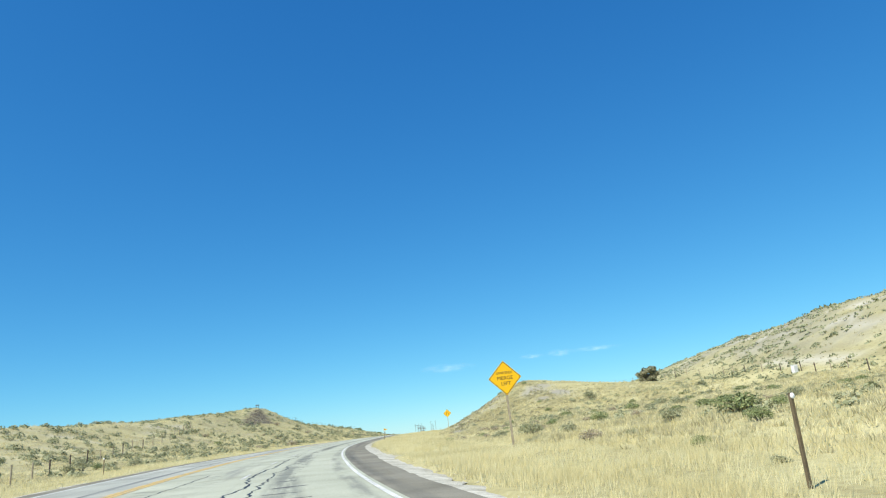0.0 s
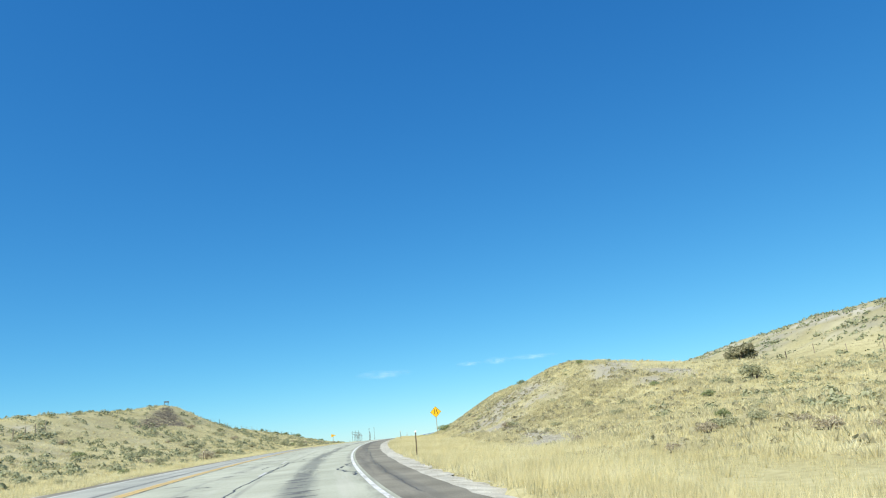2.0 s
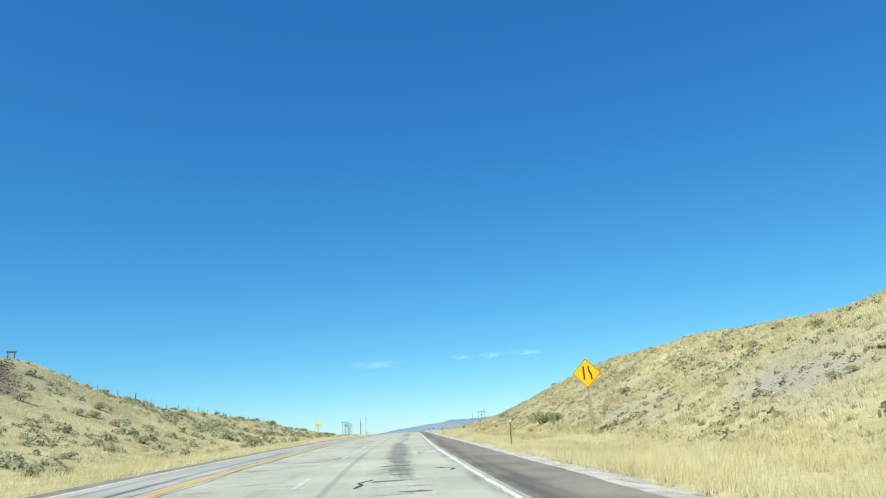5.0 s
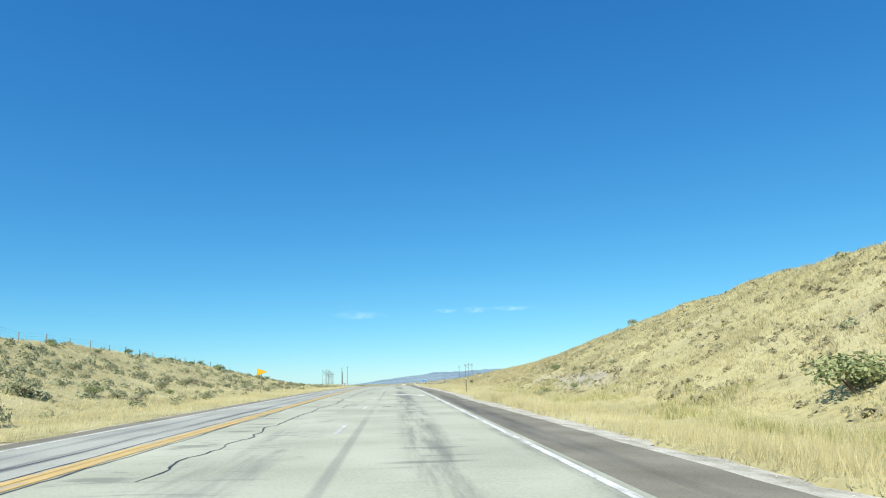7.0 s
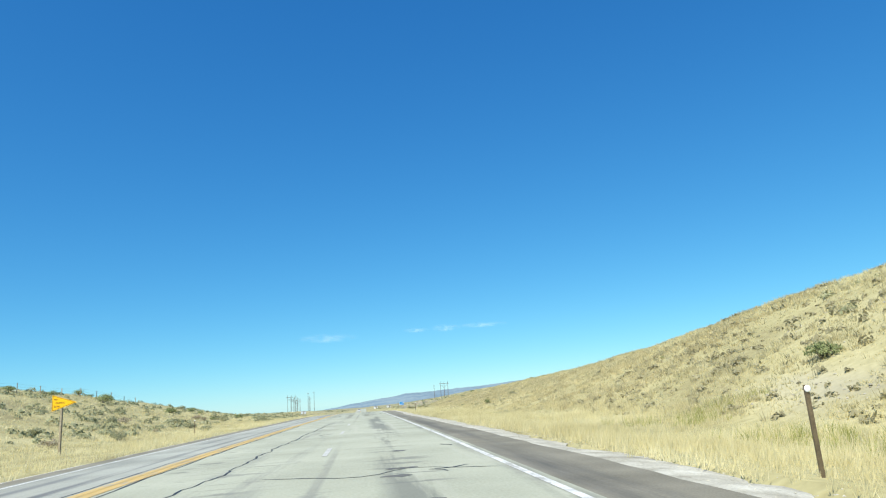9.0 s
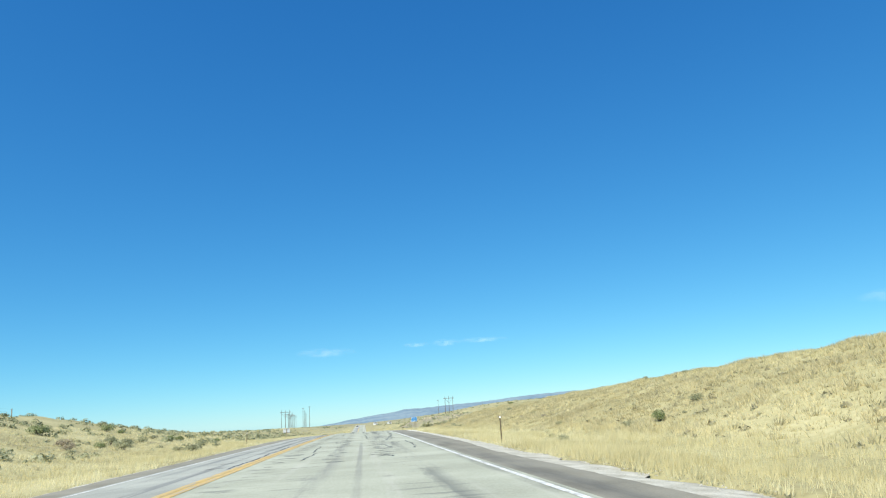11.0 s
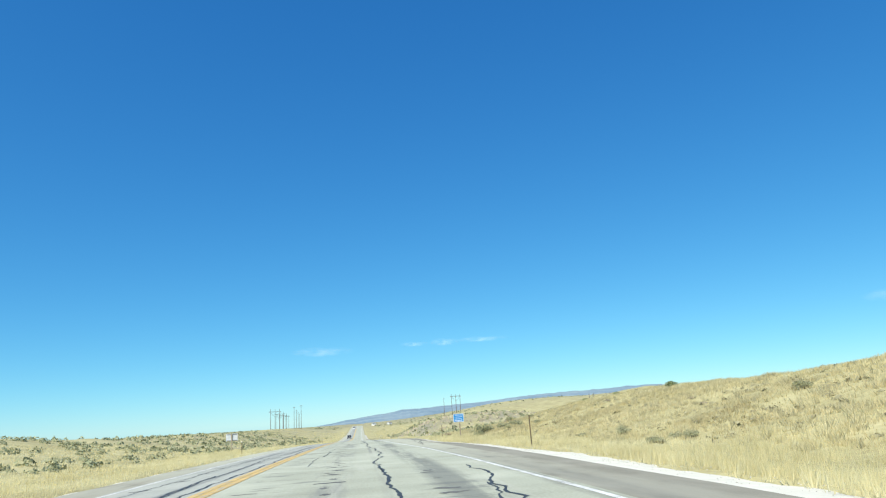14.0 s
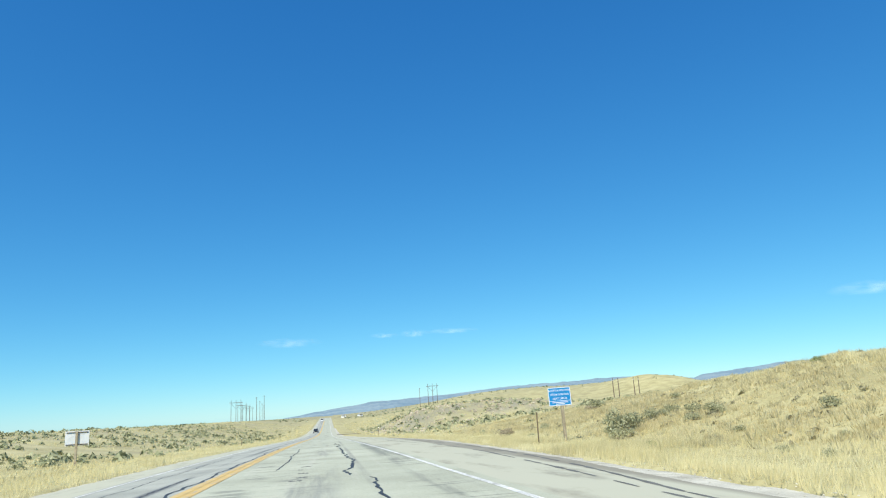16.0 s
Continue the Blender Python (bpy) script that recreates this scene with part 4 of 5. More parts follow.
seam([(-2.4, 300), (-2.6, 350), (-2.4, 420)], 0.05, 0.05)
seam([(-1.3, 40), (-1.4, 120), (-1.3, 220)], 0.035, 0.05, 0.7)
seam([(7.9, 60), (8.2, 90), (8.0, 118)], 0.025, 0.05)
seam([(7.4, 128), (9.0, 128.6)], 0.05, 0.06)
seam([(7.5, 236), (9.0, 236.8)], 0.05, 0.06)
def tyre_marks(points, gap=1.0):
    """Dark scuffed rubber, broken now and then, through points (across, along)."""
    verts, faces = [], []
    for (u0, y0), (u1, y1) in zip(points, points[1:]):
        n = max(2, int((y1 - y0) / gap))
        for k in range(n):
            if random.random() < 0.18:
                continue
            f0, f1, w, base = k / n, (k + random.uniform(0.8, 1.15)) / n, random.uniform(0.04, 0.085), len(verts)
            for f, s in ((f0, 0.6), ((f0 + f1) / 2, 1.0), (f1, 0.6)):
                for side in (-1, 1):
                    verts.append(road_point(u0 + (u1 - u0) * f + side * w * s, y0 + (y1 - y0) * f, 0.004))
            faces += [(base, base + 1, base + 3, base + 2), (base + 2, base + 3, base + 5, base + 4)]
    return tagged(new("tyre_marks", mesh_from("tyre_marks", verts, faces, M_stain)), "dark scuffed tyre marks curving over the dusty shoulder", "tyre marks", group="tyre marks", kind="structure")


tyre_marks([(7.4, 378), (7.8, 390), (8.17, 395.5), (8.63, 405), (8.6, 415), (7.85, 424), (7.0, 440), (6.2, 462)])
tyre_marks([(7.6, 380), (8.07, 389), (8.76, 395), (9.16, 400.6), (9.5, 410), (9.2, 420), (8.3, 432), (7.0, 455)])


def side_road():
    """A short dark approach that leaves the carriageway over the verge."""
    rows = []
    for u in np.linspace(5.0, 18, 14):
        flare = 5.0 * math.exp(-(u - 5) / 3.5)
        row = []
        for f in (-1.0, -0.4, 0.4, 1.0):
            y = 566 + f * (3.4 + flare)
            x = float(line_x(y)) + u
            row.append((x, y, max(float(land(x, y)) + 0.06, float(road_z(y)) + float(crossfall(np.float64(u), y)) - 0.02)))
        rows.append(row)
    return tagged(new("side_road", grid_mesh("side_road", np.array(rows)[:, ::-1], M_shoulder)), "dark asphalt approach leaving the highway across dry grass", "road", kind="structure")


side_road()


def ladder(u0, u1, y0, y1, count):
    """Ragged dark bars across a wheel path, where the surface has been patched."""
    verts, faces = [], []
    for k in range(count):
        y = y0 + (y1 - y0) * (k + random.uniform(0.1, 0.9)) / count
        a, b = u0 + random.uniform(0, 0.5) * (u1 - u0), u1 - random.uniform(0, 0.45) * (u1 - u0)
        n, base, lean = 7, len(verts), random.uniform(-0.15, 0.15)
        for i in range(n):
            f = i / (n - 1)
            w = random.uniform(0.05, 0.26) * math.sin(math.pi * (0.12 + 0.76 * f))
            mid = y + lean * f + random.uniform(-0.06, 0.06)
            for s in (-1, 1):
                verts.append(road_point(a + (b - a) * f, mid + s * w, 0.003))
        faces += [(base + 2 * i, base + 2 * i + 2, base + 2 * i + 3, base + 2 * i + 1) for i in range(n - 1)]
    return tagged(new("patched_bars", mesh_from("patched_bars", verts, faces, M_stain)), "ragged dark patched bars across the wheel path", "road patch", group="road patches", kind="structure")


for bars in ((4.7, 6.0, 10, 46, 16), (4.7, 5.9, 50, 76, 24), (4.6, 6.0, 84, 104, 12), (4.6, 5.9, 112, 150, 20), (0.3, 1.4, 284, 348, 34), (4.0, 5.4, 286, 322, 26), (2.3, 3.3, 284, 312, 16), (-1.9, -0.9, 286, 340, 20), (-3.0, -2.0, 318, 372, 20), (1.7, 2.7, 364, 390, 12), (1.7, 2.3, 396, 403, 5), (4.5, 5.6, 334, 352, 10), (2.0, 2.9, 336, 360, 18), (1.0, 2.2, 318, 342, 9), (4.5, 5.9, 190, 232, 16), (1.5, 2.6, 60, 110, 12), (2.2, 3.2, 300, 330, 10)):
    ladder(*bars)
arrow = [(4.2, 217.9), (5.85, 217.0), (5.7, 216.4), (6.2, 215.2), (6.6, 214.0), (6.65, 212.4), (6.25, 212.4), (6.15, 214.0), (5.8, 215.0), (5.35, 215.5), (5.35, 214.5)]
tagged(new("painted_arrow", mesh_from("painted_arrow", [road_point(u, y, 0.006) for u, y in arrow], [tuple(range(len(arrow)))[::-1]], M_white)),
       "white painted merge arrow on grey asphalt", "road marking", kind="structure")


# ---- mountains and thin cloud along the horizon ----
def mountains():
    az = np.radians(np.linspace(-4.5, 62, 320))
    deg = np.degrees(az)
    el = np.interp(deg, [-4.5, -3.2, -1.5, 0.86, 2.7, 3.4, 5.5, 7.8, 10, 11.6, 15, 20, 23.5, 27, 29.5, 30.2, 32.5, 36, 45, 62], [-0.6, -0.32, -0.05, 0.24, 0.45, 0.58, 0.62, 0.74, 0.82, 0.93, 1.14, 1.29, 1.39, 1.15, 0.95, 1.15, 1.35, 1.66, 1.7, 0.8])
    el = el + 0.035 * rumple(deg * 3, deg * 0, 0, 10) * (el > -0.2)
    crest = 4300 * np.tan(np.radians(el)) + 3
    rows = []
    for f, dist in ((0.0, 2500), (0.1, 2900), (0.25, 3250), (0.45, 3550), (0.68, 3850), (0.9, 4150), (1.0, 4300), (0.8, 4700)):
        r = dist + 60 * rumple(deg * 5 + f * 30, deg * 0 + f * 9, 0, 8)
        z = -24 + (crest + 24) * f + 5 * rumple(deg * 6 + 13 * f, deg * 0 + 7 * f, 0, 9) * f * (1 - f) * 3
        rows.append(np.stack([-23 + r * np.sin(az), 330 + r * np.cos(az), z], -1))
    return tagged(new("backdrop_mountains", grid_mesh("backdrop_mountains", np.stack(rows), M_haze_mount)), "low mountain ridge on the horizon, tinted haze blue", "mountains", kind="structure")


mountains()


def cloud_material():
    m = bpy.data.materials.new("thin_cloud")
    m.use_nodes = True
    n, l = m.node_tree.nodes, m.node_tree.links
    b = n["Principled BSDF"]
    b.inputs["Base Color"].default_value, b.inputs["Roughness"].default_value = (0.9, 0.9, 0.9, 1), 1.0
    tc, mp, no = n.new("ShaderNodeTexCoord"), n.new("ShaderNodeMapping"), n.new("ShaderNodeTexNoise")
    mp.inputs["Scale"].default_value = (2.2, 1, 1.2)
    no.inputs["Scale"].default_value, no.inputs["Detail"].default_value = 1.6, 6
    l.new(tc.outputs["Generated"], mp.inputs[0])
    l.new(mp.outputs[0], no.inputs["Vector"])
    sub, ln = n.new("ShaderNodeVectorMath"), n.new("ShaderNodeVectorMath")
    sub.operation, ln.operation = "SUBTRACT", "LENGTH"
    sub.inputs[1].default_value = (0.5, 0.5, 0.5)
    flat = n.new("ShaderNodeVectorMath")
    flat.operation = "MULTIPLY"
    flat.inputs[1].default_value = (2, 0, 2)
    l.new(tc.outputs["Generated"], sub.inputs[0])
    l.new(sub.outputs[0], flat.inputs[0])
    l.new(flat.outputs[0], ln.inputs[0])
    edge = ramped(n, l, ln.outputs["Value"], 1.0, 0.1)
    k = times(n, l, ramped(n, l, no.outputs["Fac"], 0.30, 1.9), edge)
    tr, mix = n.new("ShaderNodeBsdfTransparent"), n.new("ShaderNodeMixShader")
    l.new(k, mix.inputs[0])
    l.new(tr.outputs[0], mix.inputs[1])
    l.new(b.outputs[0], mix.inputs[2])
    l.new(mix.outputs[0], n["Material Output"].inputs["Surface"])
    return m


M_cloud = cloud_material()
for az, el, w, hgt in ((-2.9, 5.48, 5.2, 0.85), (7.1, 5.8, 2.6, 0.7), (10.2, 5.85, 4.5, 0.5), (4.6, 5.75, 2.5, 0.45), (41.5, 6.3, 6.5, 1.1)):
    a, e_ = radians(az), radians(el)
    centre = Vector((-23 + 4300 * math.sin(a), 200 + 4300 * math.cos(a), 2.5 + 4300 * math.tan(e_)))
    sx, sz = 4300 * radians(w) / 2, 4300 * radians(hgt) / 2
    P = np.array([[(sx * i, 8 * math.sin(i * 3 + j), sz * j) for i in np.linspace(-1, 1, 9)] for j in np.linspace(-1, 1, 5)])
    ob = new("backdrop_cloud", grid_mesh("backdrop_cloud", P, M_cloud))
    ob.matrix_world = Matrix.Translation(centre) @ Matrix.Rotation(-a, 4, "Z")
    ob.visible_shadow = False
    tagged(ob, "thin wisp of white cloud low in the sky", "cloud", kind="structure")


# ---- shrubs ----
def leaf_cloud(rng, lobes, per_lobe, length, width, flat=0.8):
    """Quads of leaves round a dome of lobes, one unit wide: arrays of corners [n, 4, 3]."""
    out = []
    for k in range(lobes):
        a, r = rng.uniform(0, math.tau), 0.50 * math.sqrt(rng.uniform(0, 1))
        c = np.array([r * math.cos(a), r * math.sin(a), flat * (0.24 + 0.42 * rng.uniform(0, 1) * (1 - r * r))])
        rad = rng.uniform(0.30, 0.46)
        d = rng.normal(size=(per_lobe, 3))
        d /= np.linalg.norm(d, axis=1, keepdims=True)
        d[:, 2] = np.abs(d[:, 2]) * 1.1 - 0.25
        p = c + d * rad * rng.uniform(0.78, 1.05, (per_lobe, 1))
        p[:, 2] = np.maximum(p[:, 2], 0.02)
        way = d + [0, 0, 0.3] + rng.normal(size=(per_lobe, 3)) * 0.42        # leaves face outwards, more or less
        way /= np.linalg.norm(way, axis=1, keepdims=True)
        up = rng.normal(size=(per_lobe, 3)) * 0.6 + [0, 0, 0.6]
        up -= way * (up * way).sum(1, keepdims=True)
        up /= np.linalg.norm(up, axis=1, keepdims=True)
        side = np.cross(up, way)
        ln = length * rng.uniform(0.6, 1.4, (per_lobe, 1))
        wd = width * rng.uniform(0.6, 1.4, (per_lobe, 1))
        out.append(np.stack([p - side * wd * 0.5, p + side * wd * 0.5, p + up * ln + side * wd * 0.25, p + up * ln - side * wd * 0.25], 1))
    return np.concatenate(out)


def faces_mesh(name, corners, mat):
    """Loose polygons of k corners each: [n, k, 3]."""
    n, k, _ = corners.shape
    me = bpy.data.meshes.new(name)
    me.vertices.add(n * k)
    me.vertices.foreach_set("co", corners.astype(np.float32).ravel())
    me.loops.add(n * k)
    me.loops.foreach_set("vertex_index", np.arange(n * k, dtype=np.int32))
    me.polygons.add(n)
    me.polygons.foreach_set("loop_start", np.arange(0, n * k, k, dtype=np.int32))
    me.materials.append(mat)
    me.update(calc_edges=True)
    return me


def shrub(name, seed, mat, label, category, group, lobes=11, per_lobe=78, length=0.085, width=0.055, flat=0.8):
    rng = np.random.default_rng(seed)
    e = new(name)
    bm = bmesh.new()
    for k in range(7):
        a, r = rng.uniform(0, math.tau), rng.uniform(0.2, 0.6)
        rod((0.05 * math.cos(a), 0.05 * math.sin(a), -0.12), (r * math.cos(a), r * math.sin(a), flat * rng.uniform(0.35, 0.62)), 0.03, 0.012, 4, bm)
    part("stems", bm, M_bark, e, "grey twisted woody stems")
    ob = new("foliage", faces_mesh("foliage", leaf_cloud(rng, lobes, per_lobe, length, width, flat), mat))
    ob.parent = e
    return tagged(e, label, category, group)


SAGE = [shrub("sagebrush", 10 + k, M_sage, "grey-green sagebrush growing in dry grass", "shrub", "sagebrush on the slopes", lobes=10 + k, flat=0.75 + 0.1 * k) for k in range(3)]
GREEN = [shrub("rabbitbrush", 20 + k, M_green, "dark green leafy bush growing in dry grass", "shrub", "green bushes", lobes=11, per_lobe=84, flat=0.85) for k in range(2)]
DRY = [shrub("dry_shrub", 30 + k, M_dry, "brown dried-out twiggy shrub in straw grass", "shrub", "dry shrubs", lobes=9, per_lobe=70, length=0.14, width=0.035) for k in range(2)]
used = set()


def plant(kinds, x, y, size, rng):
    m = Matrix.Translation((x, y, ground_z(x, y) - 0.03)) @ Matrix.Rotation(rng.uniform(0, math.tau), 4, "Z") @ Matrix.Diagonal((size * rng.uniform(0.85, 1.2), size * rng.uniform(0.85, 1.2), size * rng.uniform(0.75, 1.1), 1))
    ob = kinds[int(rng.integers(len(kinds)))]
    if ob.name not in used:
        used.add(ob.name)
        ob.matrix_world = m
    else:
        c = copy_thing(ob, Matrix())
        c.matrix_world = m


rng = np.random.default_rng(4)


def from_line(u, y):
    return float(line_x(y)) + u * math.sqrt(1 + float(line_turn(y)) ** 2)


# the first meadow
for kinds, x, y, size in ((GREEN, 11.4, 32.4, 1.44), (GREEN, 10.3, 27.3, 0.65), (GREEN, 12.7, 40.7, 0.85), (SAGE, 8.7, 33.9, 0.78), (SAGE, 2.6, 46.9, 1.17), (DRY, 4.4, 32, 0.79), (GREEN, 7.5, 48.4, 0.85), (GREEN, 6.4, 22.1, 0.4),
                          (SAGE, 6.2, 20.4, 0.29), (SAGE, 6.3, 16, 0.3), (SAGE, 6, 30.4, 0.39), (GREEN, 23.9, 59, 0.7), (GREEN, 11.3, 55.5, 0.85), (SAGE, 4.6, 42.4, 0.64), (SAGE, 12, 51.6, 0.79), (GREEN, 23.7, 46.7, 0.72),
                          (GREEN, 29.7, 56.1, 0.78), (GREEN, 11.4, 42.6, 0.7), (GREEN, 12.4, 40.6, 0.8), (GREEN, 13.3, 39.4, 0.75), (SAGE, 13.4, 49.4, 0.8), (SAGE, 13.8, 56.4, 0.7), (SAGE, 38.0, 90.2, 0.8), (SAGE, 17.3, 70.6, 0.7),
                          (DRY, 10.6, 60.2, 0.7), (GREEN, 24.7, 68.6, 0.8)):
    plant(kinds, x, y, size, rng)
# the meadow before the knoll
for kinds, x, y, size in ((DRY, -2.4, 54.3, 0.57), (GREEN, -0.7, 54.7, 0.49), (GREEN, 1.5, 65.8, 0.49), (DRY, 0.3, 67.4, 0.64), (DRY, -0.7, 74, 0.72), (GREEN, 2.4, 79.3, 0.57), (GREEN, 7.9, 93.6, 0.55), (GREEN, 7.9, 72.4, 0.71),
                          (GREEN, 2.8, 58.2, 0.54), (DRY, -0.4, 53.4, 0.44), (SAGE, 0.8, 52.6, 0.63), (SAGE, 0.7, 51.5, 0.5), (GREEN, 4.6, 58.3, 0.38), (DRY, 4.3, 67, 0.59), (GREEN, 3.6, 62.4, 0.4), (GREEN, 10.4, 69.5, 0.6),
                          (SAGE, 14.8, 100.5, 1.56), (SAGE, 12, 99.3, 0.68), (GREEN, -3.2, 53.7, 0.4), (SAGE, 30.7, 100.5, 0.96)):
    plant(kinds, x, y, size, rng)
# the cut slope
for kinds, x, y, size in ((SAGE, -4.1, 107.1, 0.78), (GREEN, 2.9, 146.2, 1.05), (GREEN, 6.9, 125.7, 0.78), (DRY, -4.6, 108.3, 0.6), (SAGE, -3.1, 138.3, 0.69), (DRY, -3, 140.7, 0.74), (SAGE, -6, 121.1, 0.37), (SAGE, -6.9, 122.8, 0.34),
                          (SAGE, -5.3, 131, 0.52), (SAGE, -5.9, 121.9, 0.34), (GREEN, -7.8, 186.8, 1.6), (GREEN, -7.3, 182.6, 1.29), (SAGE, -3.3, 174.1, 0.75), (SAGE, -3.7, 155.6, 0.41), (GREEN, 3.1, 156.6, 0.58), (SAGE, 1.8, 161.8, 0.54),
                          (SAGE, -4.3, 143.3, 0.4), (SAGE, -5.1, 163.8, 0.43), (GREEN, -5.1, 237.4, 0.8), (SAGE, 5.9, 243.7, 0.95), (GREEN, -10.5, 219, 0.62), (SAGE, -12, 214.3, 0.52), (SAGE, -5.9, 227, 0.54), (SAGE, -5.8, 224.2, 0.59),
                          (GREEN, -8.6, 217.3, 0.52), (SAGE, -5.2, 218.2, 0.52)):
    plant(kinds, x, y, size, rng)
# the golden lower slope
for kinds, x, y, size in ((SAGE, -13.3, 293.7, 0.46), (SAGE, -8.6, 297, 0.45), (GREEN, -7.6, 295.3, 0.64), (SAGE, -3.9, 298.3, 0.64), (SAGE, -12.4, 298.4, 0.36), (SAGE, -8.3, 311.4, 0.49), (DRY, -5.6, 325.7, 0.39), (DRY, -5.4, 347.7, 0.54),
                          (SAGE, -12.6, 296.2, 0.28), (SAGE, 6.6, 329.2, 0.51), (SAGE, 5.9, 318.9, 0.38), (SAGE, -5.2, 349.6, 0.58), (SAGE, -0.6, 364.6, 0.67), (DRY, -5.4, 335.6, 0.43), (SAGE, -1.7, 337.8, 0.33), (SAGE, -4.3, 334.7, 0.46),
                          (DRY, -9.4, 328.7, 0.25), (GREEN, 6.2, 393.9, 0.81), (SAGE, 2.3, 341.3, 0.46), (SAGE, -8.7, 361.3, 0.55), (SAGE, -8.7, 369.3, 0.69), (SAGE, -9.9, 363.1, 0.36), (SAGE, -10.1, 361.6, 0.46), (SAGE, -9.2, 361.9, 0.41),
                          (SAGE, -9.4, 374.9, 0.44), (DRY, -0, 378, 0.38), (DRY, -1.4, 373.7, 0.33), (DRY, 1.8, 399.6, 0.43), (GREEN, 6.2, 408.4, 0.49)):
    plant(kinds, x, y, size, rng)
# round the blue sign
for kinds, x, y, size in ((SAGE, -9.2, 412.2, 1.3), (SAGE, -8.3, 413.2, 1.0), (SAGE, -9.9, 410.9, 0.9), (SAGE, -9.1, 413.7, 0.68), (SAGE, -6.6, 414.4, 0.78), (SAGE, 0.1, 438.2, 1.15), (DRY, -0.6, 437.9, 0.7), (DRY, -11.6, 426.7, 0.83), (SAGE, -7.4, 430.6, 0.59), (SAGE, -10.6, 423.8, 0.47), (GREEN, -11.5, 404.5, 0.33),
                          (SAGE, -6.6, 410, 0.63), (SAGE, -10.6, 397.8, 0.41), (SAGE, -12.1, 394.1, 0.28), (SAGE, -8.3, 398, 0.27), (SAGE, -8.3, 403.6, 0.35), (SAGE, -5.9, 414.6, 0.7), (SAGE, -5.4, 411.9, 0.7), (SAGE, -5.2, 410.2, 0.7), (SAGE, -0.6, 422.6, 0.5), (SAGE, -4.9, 402.6, 0.6), (GREEN, 4.5, 414.7, 0.58), (SAGE, -5, 414.9, 0.6)):
    plant(kinds, x, y, size, rng)
# the sage slope across the road
for kinds, x, y, size in ((DRY, -39.5, 136.3, 1.6), (SAGE, -40.6, 143.2, 0.84), (SAGE, -49.6, 158.3, 1.23), (SAGE, -48.5, 161.7, 0.91), (SAGE, -44.4, 156.9, 0.68), (SAGE, -43.4, 157.8, 0.51), (DRY, -51.4, 192.4, 0.99), (SAGE, -44.2, 174.9, 1.03),
                          (SAGE, -40.3, 156.1, 0.82), (DRY, -52.7, 158.7, 0.72), (SAGE, -56.2, 198.7, 1.05), (DRY, -58.6, 187.5, 1.21), (SAGE, -44.4, 209.8, 1.6), (SAGE, -37.6, 193.7, 1.45), (SAGE, -43.1, 220.6, 0.87), (DRY, -41.1, 218.5, 0.72),
                          (SAGE, -56.2, 250.8, 1.34), (SAGE, -52.2, 250.8, 0.98), (SAGE, -39.6, 228.1, 0.48), (SAGE, -37.2, 215.3, 0.41), (SAGE, -38.7, 221.8, 0.47), (SAGE, -43.7, 227.1, 0.55), (SAGE, -47.3, 260.6, 0.9), (GREEN, -43.5, 233.6, 0.61),
                          (SAGE, -43.2, 241.9, 0.42), (SAGE, -44.3, 230.8, 0.41), (SAGE, -49.1, 291.2, 0.85), (GREEN, -62, 325.3, 1.6), (GREEN, -54.1, 332.8, 1.6)):
    plant(kinds, x, y, size, rng)
# the low rise across the road
for kinds, x, y, size in ((SAGE, -37.6, 324.1, 0.99), (SAGE, -39.2, 325.3, 0.57), (GREEN, -47.5, 353.8, 0.95), (GREEN, -47.6, 358.7, 0.84), (SAGE, -50.1, 355.5, 0.73), (GREEN, -44, 364.1, 0.88), (SAGE, -41.4, 343.8, 0.93), (SAGE, -38.7, 338.9, 0.61),
                          (SAGE, -47.5, 342.3, 0.94), (GREEN, -58, 361.3, 1.26), (GREEN, -56.1, 361.6, 0.9), (SAGE, -62.6, 372.5, 1.04), (SAGE, -60.6, 375.1, 0.63), (SAGE, -63.2, 388.2, 0.95), (SAGE, -48.1, 338.8, 0.64)):
    plant(kinds, x, y, size, rng)
for k in range(34):
    u, y = rng.uniform(20, 50), rng.uniform(30, 104)
    plant(GREEN if rng.uniform() < 0.45 else SAGE, from_line(u, y), y, rng.uniform(0.3, 0.75), rng)
for k in range(6):
    y = rng.uniform(28, 62)
    plant((SAGE, DRY, GREEN)[int(rng.choice(3, p=(0.5, 0.25, 0.25)))], from_line(rng.uniform(17, 30), y), y, rng.uniform(0.35, 0.75), rng)
for k in range(8):
    y = rng.uniform(40, 100)
    plant(DRY if rng.uniform() < 0.5 else SAGE, from_line(rng.uniform(17, 24), y), y, rng.uniform(0.35, 0.75), rng)
# the sage slope across the road
for k in range(40):
    y = rng.uniform(40, 340)
    plant(SAGE if rng.uniform() < 0.8 else DRY, from_line(-rng.uniform(14, 30), y), y, rng.uniform(0.45, 1.05), rng)
for k in range(36):
    y = rng.uniform(40, 330)
    plant(SAGE if rng.uniform() < 0.75 else (GREEN if rng.uniform() < 0.4 else DRY), from_line(-rng.uniform(11, 24), y), y, rng.uniform(0.5, 1.2), rng)
for k in range(14):
    y = rng.uniform(255, 350)
    plant(GREEN, from_line(-rng.uniform(36, 44), y), y, rng.uniform(0.7, 1.2), rng)
# scattered tufts of brush on the cut slope
for k in range(14):
    y = rng.uniform(110, 300)
    plant((SAGE, DRY, GREEN)[int(rng.choice(3, p=(0.45, 0.35, 0.2)))], from_line(rng.uniform(17.5, 33), y), y, rng.uniform(0.2, 0.45), rng)


